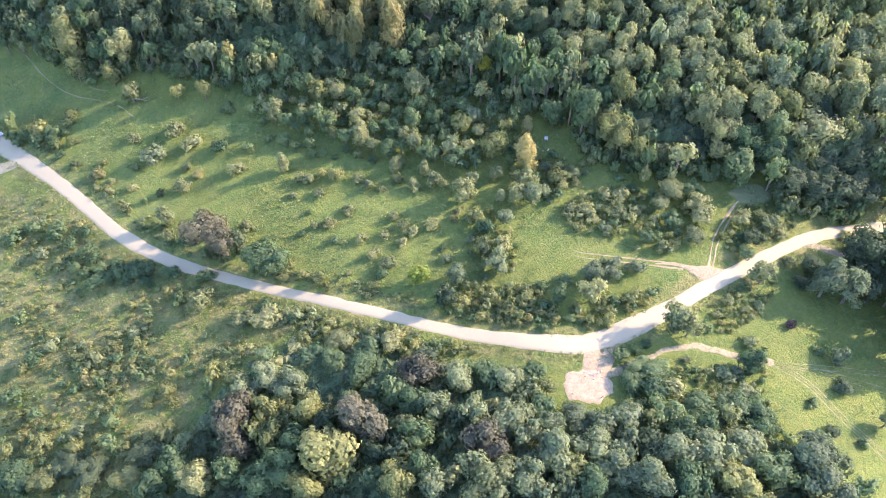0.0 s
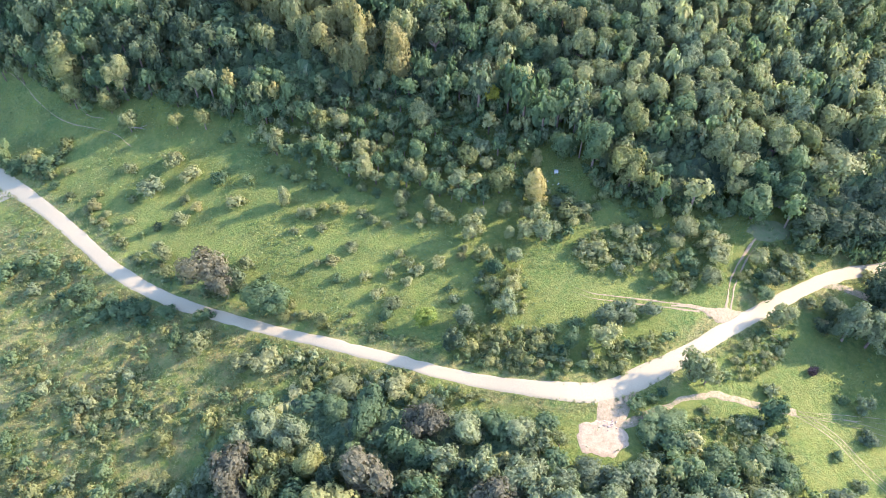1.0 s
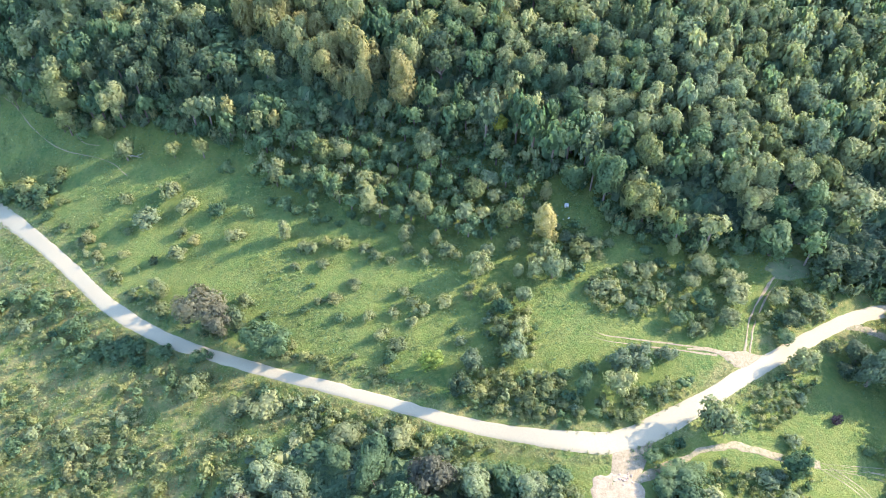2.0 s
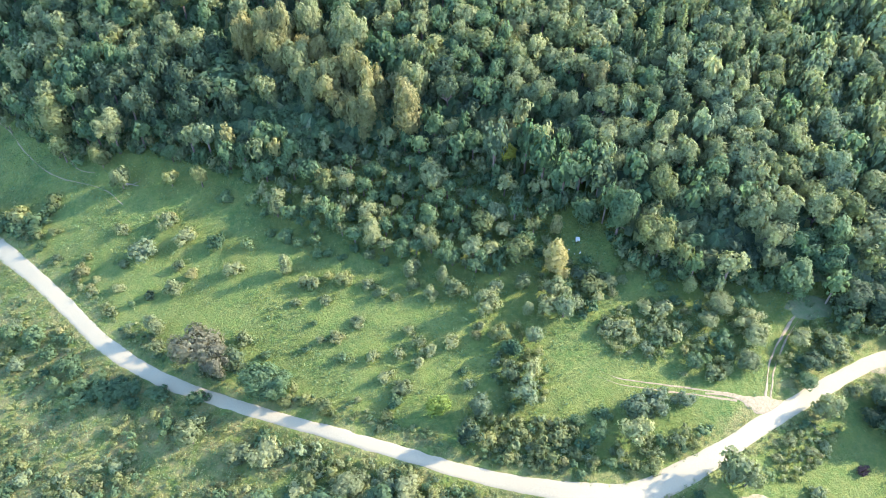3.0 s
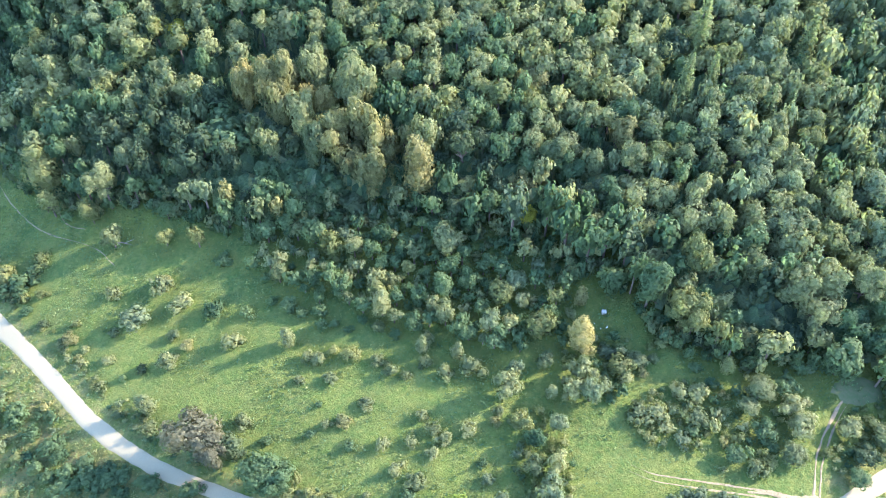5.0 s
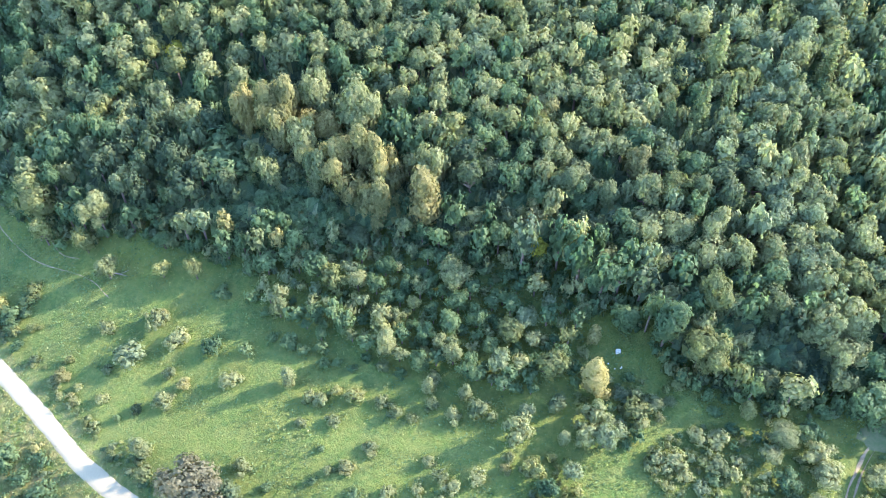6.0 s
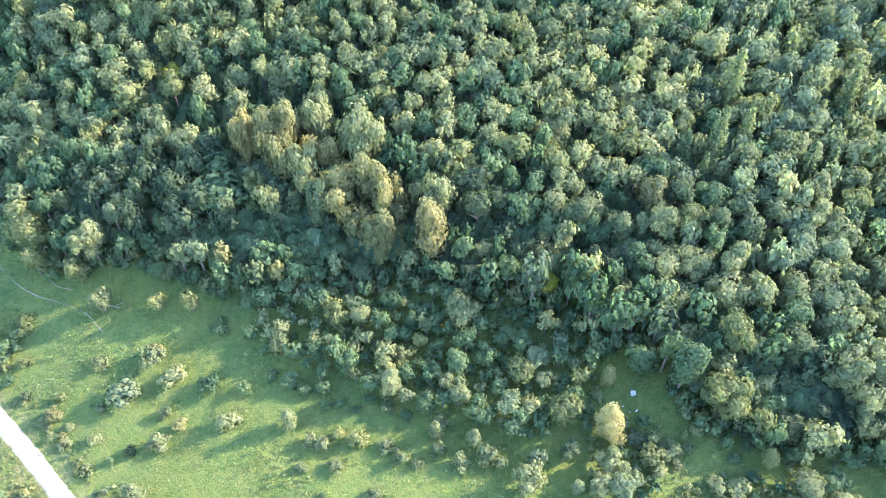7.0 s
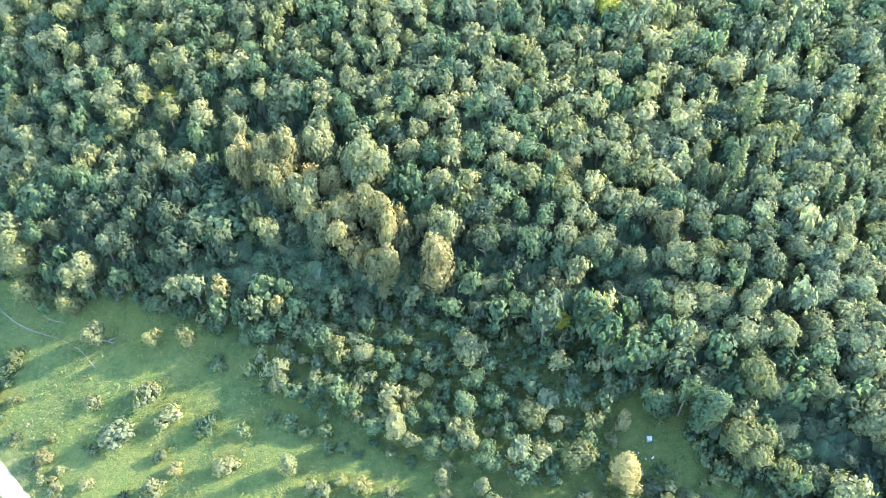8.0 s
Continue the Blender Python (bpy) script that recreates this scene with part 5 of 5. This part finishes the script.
for x, y in front:
    for _ in range(2):
        px, py, r = x + RNG.normal(0, 1.6), y + RNG.uniform(-2.2, 3.5), RNG.uniform(0.9, 2.3)
        if ((TRAILS - (px, py)) ** 2).sum(1).min() > 20:
            spots.append((px, py, r, r * RNG.uniform(1.1, 2.2), 6 + int(RNG.integers(4)), tone_of((55, 8, 10, 18, 2, 8, 0))))
undergrowth("undergrowth", "dense lower foliage filling the hillside forest", FOREST, (-182, 140, 138, 328), 1.4, 4.5, 9.5, (50, 6, 6, 6, 0, 32, 0), 72000, stature)
wood("forest", "dense mixed deciduous forest covering the hillside", "forest", spots)
spots = []
for x, y, r in scatter(SOUTH, 4.0, (1.3, 3.4), (-66, 31, 90, 110), 0.60):
    deep = min(1.0, max(0.35, (106 - y) / 22))
    spots.append((x, y, r, r * deep * RNG.uniform(0.95, 1.3), int(RNG.integers(6)) if r > 2.3 else 6 + int(RNG.integers(4)), tone_of((46, 16, 14, 14, 0, 10, 0))))
undergrowth("undergrowth", "tangled undergrowth of the thicket below the road", SOUTH, (-66, 31, 90, 110), 0.9, 1.2, 3.4, (50, 12, 6, 10, 0, 22, 0), 20000)
wood("thicket", "dense thicket of small trees below the road", "thicket", spots)
spots = [(x, y, r, 6.4 * RNG.uniform(0.9, 1.1), int(RNG.integers(6)), tone_of((40, 5, 10, 20, 0, 25, 0))) for x, y, r in scatter(EAST, 4.0, (3.2, 4.8), (110, 88, 165, 150), 0.50)]
wood("far_woods", "shaded trees beyond the bend of the road", "woods", spots)
spots = []
for x, y, r in scatter(SCRUB, 3.0, (0.55, 1.3), (-160, 68, -34, 190), 1.1):
    thick = noise.noise((x / 17, y / 17, 1.7)) + 0.6 * noise.noise((x / 6, y / 6, 4.1))
    if thick < RNG.uniform(-0.5, 0.25) or not off_road(x, y, 3.6 + r):
        continue
    r *= 1.0 + max(0.0, 1.6 * thick)
    spots.append((x, y, r, r * RNG.uniform(0.6, 0.95), 6 + int(RNG.integers(4)), tone_of((30, 40, 20, 5, 5, 0, 0))))
WEST = [(-116, 62), (-116, 96), (-98, 94), (-82, 85), (-66, 82), (-66, 60)]
for x, y, r in scatter(WEST, 4.0, (1.3, 3.0), (-116, 62, -66, 96), 0.85):
    spots.append((x, y, r, r * RNG.uniform(0.8, 1.1), int(RNG.integers(6)) if r > 2 else 6 + int(RNG.integers(4)), tone_of((36, 40, 10, 10, 2, 0, 0))))
wood("scrub", "low scrub and weeds on the dry field below the road", "scrub", spots)

ORCHARD = [(-62, 189), (-58, 198), (-44, 203), (-22, 201), (-6, 197), (15, 191), (23, 181), (20, 166), (8, 160), (-8, 168), (-22, 170), (-44, 180)]
spots = [(x, y, r, r * RNG.uniform(0.85, 1.2), int(RNG.integers(10)), tone_of((50, 10, 24, 16, 0, 0, 0))) for x, y, r in scatter(ORCHARD, 4.0, (1.4, 3.1), (-64, 158, 26, 205), 0.62)]
wood("young_growth", "young trees and saplings filling the slope below the forest", "saplings", spots)

BAND = [(-52, 130), (-41, 127), (-29, 123), (-14, 118), (0, 114), (10, 111), (9, 102), (-6, 103), (-22, 106), (-37, 111), (-49, 119)]
THICKETS = [[(18, 148), (20, 166), (31, 164), (44, 162), (39, 155), (28, 147)], [(32, 144), (37, 149), (45, 153), (56, 153), (53, 141), (45, 136), (36, 138)],
            [(54, 147), (63, 155), (72, 153), (72, 140), (68, 133), (51, 132)], [(7, 145), (14, 148), (20, 142), (19, 127), (11, 123), (7, 131)],
            [(-2, 114), (1, 124), (11, 123), (26, 120), (30, 109), (16, 109)], [(30, 109), (32, 115), (46, 117), (55, 119), (54, 116), (44, 110)],
            [(76, 139), (82, 146), (98, 148), (97, 141), (82, 131), (75, 132)], [(68, 115), (81, 124), (88, 123), (80, 112), (69, 106)],
            [(42, 91), (51, 97), (70, 98), (78, 106), (79, 100), (75, 90), (77, 81), (67, 87), (48, 87)], BAND]
spots = []
for k, outline in enumerate(THICKETS):
    xs2, ys2 = [p[0] for p in outline], [p[1] for p in outline]
    for x, y, r in scatter(outline, 2.4, (0.8, 2.0) if k < 6 or outline is BAND else (0.6, 1.3), (min(xs2), min(ys2), max(xs2), max(ys2)), 0.60 if k in (4, 5) or outline is BAND else 0.80):
        if off_road(x, y, 2.8 + r) and ((TRAILS - (x, y)) ** 2).sum(1).min() > 4:
            spots.append((x, y, r, r * RNG.uniform(0.8, 1.3), 6 + int(RNG.integers(4)), tone_of((24, 36, 28, 8, 4, 0, 0))))
wood("shrub_thicket", "low tangled shrubs between the larger bushes", "shrubs", spots)


def tufts(name, label, spots, count, spread, height):
    """Grass tussocks and weeds: a handful of upright blades of leaf at each place."""
    V, F, T, M = [], [], [], []
    for k, (x, y, r, tone) in enumerate(spots):
        at = RNG.normal(0, 0.4, (count, 3)) * (r * spread, r * spread, 0)
        at[:, 2] = RNG.uniform(0.1, 1.0, count) * r * height
        at += (x, y, 0)
        at[:, 2] += ground_z(at[:, 0], at[:, 1])
        out = np.column_stack([at[:, 0] - x, at[:, 1] - y, np.full(count, 0.5 * r)])
        out /= np.linalg.norm(out, axis=1)[:, None]
        v, f = leaf_quads(at, out, 0.34 * r, RNG)
        F.append(f + 4 * count * k)
        V.append(v)
        T.append(np.full(count, RNG.random()))
        M.append(np.full(count, tone))
    ob = mesh_object(name, np.concatenate(V), np.concatenate(F), WOODLAND, index=np.concatenate(M))
    tone = ob.data.attributes.new("tone", "FLOAT", "FACE")
    tone.data.foreach_set("value", np.concatenate(T).astype(np.float32))
    return tagged(ob, label, "grass", kind="stuff")


TRACKS = np.concatenate([smooth_line(p, 1.5) for p in (TRACK, [(72, 121.5), (64.8, 126.1), (54.6, 127.8), (44.4, 129.1), (33, 132)], [(70, 125.5), (76.8, 140), (85, 150)], [(79, 99.4), (91, 97.6), (107, 94)], [(36, 103), (35, 90)], [(30, 92), (38, 92)])])
found = []
while len(found) < 17000:
    x, y = RNG.uniform(-165, 125), RNG.uniform(62, 232)
    if inside(FOREST, x, y) or inside(SOUTH, x, y) or inside(SCRUB, x, y) or not off_road(x, y, 2.9) or ((TRACKS - (x, y)) ** 2).sum(1).min() < 3.0:
        continue
    if (noise.noise((x / 9, y / 9, 3.3)) < -0.12 or (x > 25 and y < 134)) and RNG.random() < 0.8:
        continue
    found.append((x, y, RNG.uniform(0.25, 0.6) * (1.7 if RNG.random() < 0.12 else 1), tone_of((66, 26, 6, 0, 0, 2, 0))))
tufts("grass_tussock", "grass tussocks and weeds dotted over the meadow", found, 4, 1.0, 1.2)
found = []
while len(found) < 11500:
    x, y = RNG.uniform(-165, -34), RNG.uniform(60, 190)
    if inside(SCRUB, x, y) and off_road(x, y, 3.0):
        found.append((x, y, RNG.uniform(0.35, 0.85), tone_of((36, 32, 24, 2, 6, 0, 0))))
tufts("tall_weed", "tall weeds and dry grass covering the scrub field", found, 5, 1.2, 0.9)
found = []
for x, y in smooth_line(ROAD, 0.3):
    for k in range(4):
        a, d = RNG.uniform(3.14, 6.28) if k else RNG.uniform(0, 3.14), RNG.uniform(2.2, 5.2)
        px, py = x + d * math.cos(a), y + d * math.sin(a)
        if off_road(px, py, 2.15) and ((TRACKS - (px, py)) ** 2).sum(1).min() > 3.0:
            found.append((px, py, RNG.uniform(0.2, 0.6), tone_of((8, 30, 34, 0, 28, 0, 0))))
tufts("verge_grass", "uneven dry grass verge along the gravel road", found, 7, 1.1, 0.6)

spots = []
for x, y in smooth_line(ROAD[2:13], 0.8):
    for _ in range(3):
        px, py, r = x + RNG.uniform(1.0, 7.5), y + RNG.uniform(1.5, 6.5), RNG.uniform(0.35, 1.15 if x < -62 else 0.8)
        if off_road(px, py, (4.6 if px < -92 else 3.2) + 0.8 * r) and noise.noise((px / 7, py / 7, 8.0)) > -0.15:
            spots.append((px, py, r, r * RNG.uniform(0.6, 0.9), 6 + int(RNG.integers(4)), tone_of((40, 22, 22, 6, 8, 2, 0))))
wood("roadside_scrub", "low scrub and saplings along the upper road bank", "scrub", spots)

# ---- small things ----
WHITE, GREY, GLASS, RUBBER = plain("white_plastic", (0.58, 0.56, 0.47)), plain("grey_metal", (0.35, 0.36, 0.37), 0.5, 0.6), plain("dark_glass", (0.03, 0.04, 0.05), 0.08), plain("black_rubber", (0.02, 0.02, 0.02), 0.8)
PAINT = plain("pale_blue_paint", (0.42, 0.50, 0.58), 0.3)
WOOD, n, l, b = material("weathered_wood", 0.9)
l.new(ramp(n, l, noise_node(n, l, 3.0), (0.3, (0.14, 0.125, 0.095)), (0.7, (0.30, 0.27, 0.21))), b.inputs["Base Color"])
STONE, n, l, b = material("rubble_stone", 0.9)
l.new(ramp(n, l, noise_node(n, l, 2.0), (0.3, (0.20, 0.15, 0.10)), (0.7, (0.40, 0.32, 0.24))), b.inputs["Base Color"])


def part(name, bm, mat, parent, label=""):
    me = bpy.data.meshes.new(name)
    bm.to_mesh(me)
    bm.free()
    me.materials.append(mat)
    ob = new(name, me)
    ob.parent = parent
    return tagged(ob, label)


def block(w, d, h, at=(0, 0, 0), bevel=0.02):
    bm = bmesh.new()
    bmesh.ops.create_cube(bm, size=1.0, matrix=Matrix.Translation(at) @ Matrix.Diagonal((w, d, h, 1)))
    if bevel:
        bmesh.ops.bevel(bm, geom=bm.edges[:], offset=bevel, segments=2, affect="EDGES", profile=0.7)
    return bm


def storage_box(x, y, turn):
    ob = new("storage_box")
    ob.matrix_world = pose(x, y, float(ground_z(x, y)) + 0.02, 0, 0, turn)
    part("body", block(1.0, 0.9, 0.85, (0, 0, 0.55), 0.04), WHITE, ob)
    part("pallet", block(1.06, 0.96, 0.12, (0, 0, 0.06)), WOOD, ob, "weathered wooden pallet")
    for k in (-0.52, 0.0, 0.52):
        part("bar", block(0.05, 0.98, 0.04, (k, 0, 1.0), 0.005), GREY, ob)
        for s in (-0.48, 0.48):
            part("post", block(0.04, 0.04, 0.88, (k, s, 0.56), 0.005), GREY, ob)
    for s in (-0.48, 0.0, 0.48):
        part("rail", block(1.08, 0.05, 0.04, (0, s, 1.0 if s == 0 else 0.6), 0.005), GREY, ob)
    return tagged(ob, "white plastic tank in a grey cage on the shaded grass", "tank")


storage_box(30.6, 170.9, -4)


def wheel(parent, x, y):
    bm = bmesh.new()
    bmesh.ops.create_cone(bm, cap_ends=True, segments=20, radius1=0.31, radius2=0.31, depth=0.2, matrix=pose(x, y, 0.31, 90, 0, 0))
    tyre = part("wheel", bm, RUBBER, parent)
    bm = bmesh.new()
    bmesh.ops.create_cone(bm, cap_ends=True, segments=16, radius1=0.2, radius2=0.17, depth=0.22, matrix=pose(x, y, 0.31, 90, 0, 0))
    part("rim", bm, GREY, tyre)


def car(x, y, turn):
    ob = new("car")
    ob.matrix_world = pose(x, y, float(ground_z(x, y)) + 0.16, 0, 0, turn)
    bm = bmesh.new()
    outline = [(-2.0, 0.3), (-2.05, 0.65), (-1.95, 0.88), (-1.1, 0.95), (0.75, 0.92), (1.75, 0.80), (2.05, 0.62), (2.05, 0.3)]
    rows = [[bm.verts.new((px, s * (0.82 if pz > 0.7 else 0.86), pz)) for px, pz in outline] for s in (-1, 1)]
    for k in range(len(outline)):
        bm.faces.new((rows[0][k], rows[0][(k + 1) % 8], rows[1][(k + 1) % 8], rows[1][k]))
    bm.faces.new(rows[0][::-1])
    bm.faces.new(rows[1])
    bmesh.ops.bevel(bm, geom=bm.edges[:], offset=0.04, segments=2, affect="EDGES")
    part("body", bm, PAINT, ob, "pale blue painted body")
    bm = bmesh.new()
    low = [bm.verts.new(p) for p in ((-1.75, -0.78, 0.9), (0.85, -0.78, 0.9), (0.85, 0.78, 0.9), (-1.75, 0.78, 0.9))]
    top = [bm.verts.new(p) for p in ((-1.25, -0.62, 1.42), (0.1, -0.62, 1.42), (0.1, 0.62, 1.42), (-1.25, 0.62, 1.42))]
    for k in range(4):
        bm.faces.new((low[k], low[(k + 1) % 4], top[(k + 1) % 4], top[k]))
    bm.faces.new(top)
    part("window", bm, GLASS, ob, "dark glass windows")
    part("roof", block(1.4, 1.28, 0.05, (-0.58, 0, 1.44), 0.02), PAINT, ob)
    for wx in (-1.25, 1.3):
        for wy in (-0.78, 0.78):
            wheel(ob, wx, wy)
    for s in (-0.6, 0.6):
        part("headlight", block(0.06, 0.32, 0.14, (2.04, s, 0.62), 0.02), WHITE, ob)
    return tagged(ob, "pale blue parked car on the gravel road", "car")


car(-153.0, 199.6, -38)


def log(x, y, turn, length, radius):
    bm = bmesh.new()
    last = (-length / 2, 0, radius * 0.8)
    for k in range(1, 6):
        p = (-length / 2 + length * k / 5, 0.25 * math.sin(1.3 * k), radius * (0.9 - 0.08 * k))
        limb(bm, last, p, radius * (1.05 - 0.14 * k), radius * (0.95 - 0.14 * k), 8)
        last = p
    limb(bm, (0, 0, radius), (length * 0.3, 1.3, radius + 0.5), radius * 0.5, radius * 0.15, 6)
    limb(bm, (-length * 0.3, 0, radius), (-length * 0.1, -1.2, radius + 0.3), radius * 0.45, radius * 0.12, 6)
    me = bpy.data.meshes.new("fallen_log")
    bm.to_mesh(me)
    bm.free()
    me.materials.append(WOOD)
    ob = new("fallen_log", me)
    ob.matrix_world = pose(x, y, float(ground_z(x, y)) + 0.02, 0, 0, turn)
    return tagged(ob, "weathered fallen tree trunk lying in the grass", "log")


log(-100.5, 202.4, -6, 7.5, 0.28)
log(79.5, 120.2, -55, 6.0, 0.14)


def rocks(name, label, cx, cy, spread, count, sizes, mat, group):
    for _ in range(count):
        bm = bmesh.new()
        bmesh.ops.create_icosphere(bm, subdivisions=1, radius=1.0)
        for v in bm.verts:
            v.co *= RNG.uniform(0.75, 1.15)
        me = bpy.data.meshes.new(name)
        bm.to_mesh(me)
        bm.free()
        me.materials.append(mat)
        ob = new(name, me)
        x, y, r = RNG.normal(cx, spread[0]), RNG.normal(cy, spread[1]), RNG.uniform(*sizes)
        ob.matrix_world = pose(x, y, float(ground_z(x, y)) + 0.12 + 0.2 * r, 0, 0, RNG.uniform(0, 360)) @ Matrix.Diagonal((r, 0.8 * r, 0.6 * r, 1))
        tagged(ob, label, "stone", group)


rocks("rubble_stone", "small brown rubble stone by the sandy patch", 36.3, 95.4, (1.6, 0.7), 34, (0.10, 0.30), STONE, "rubble by the sand")
rocks("pale_stone", "small pale stone lying in the shaded grass", 29.5, 166.5, (1.8, 1.0), 5, (0.12, 0.24), WHITE, "stones in the clearing")
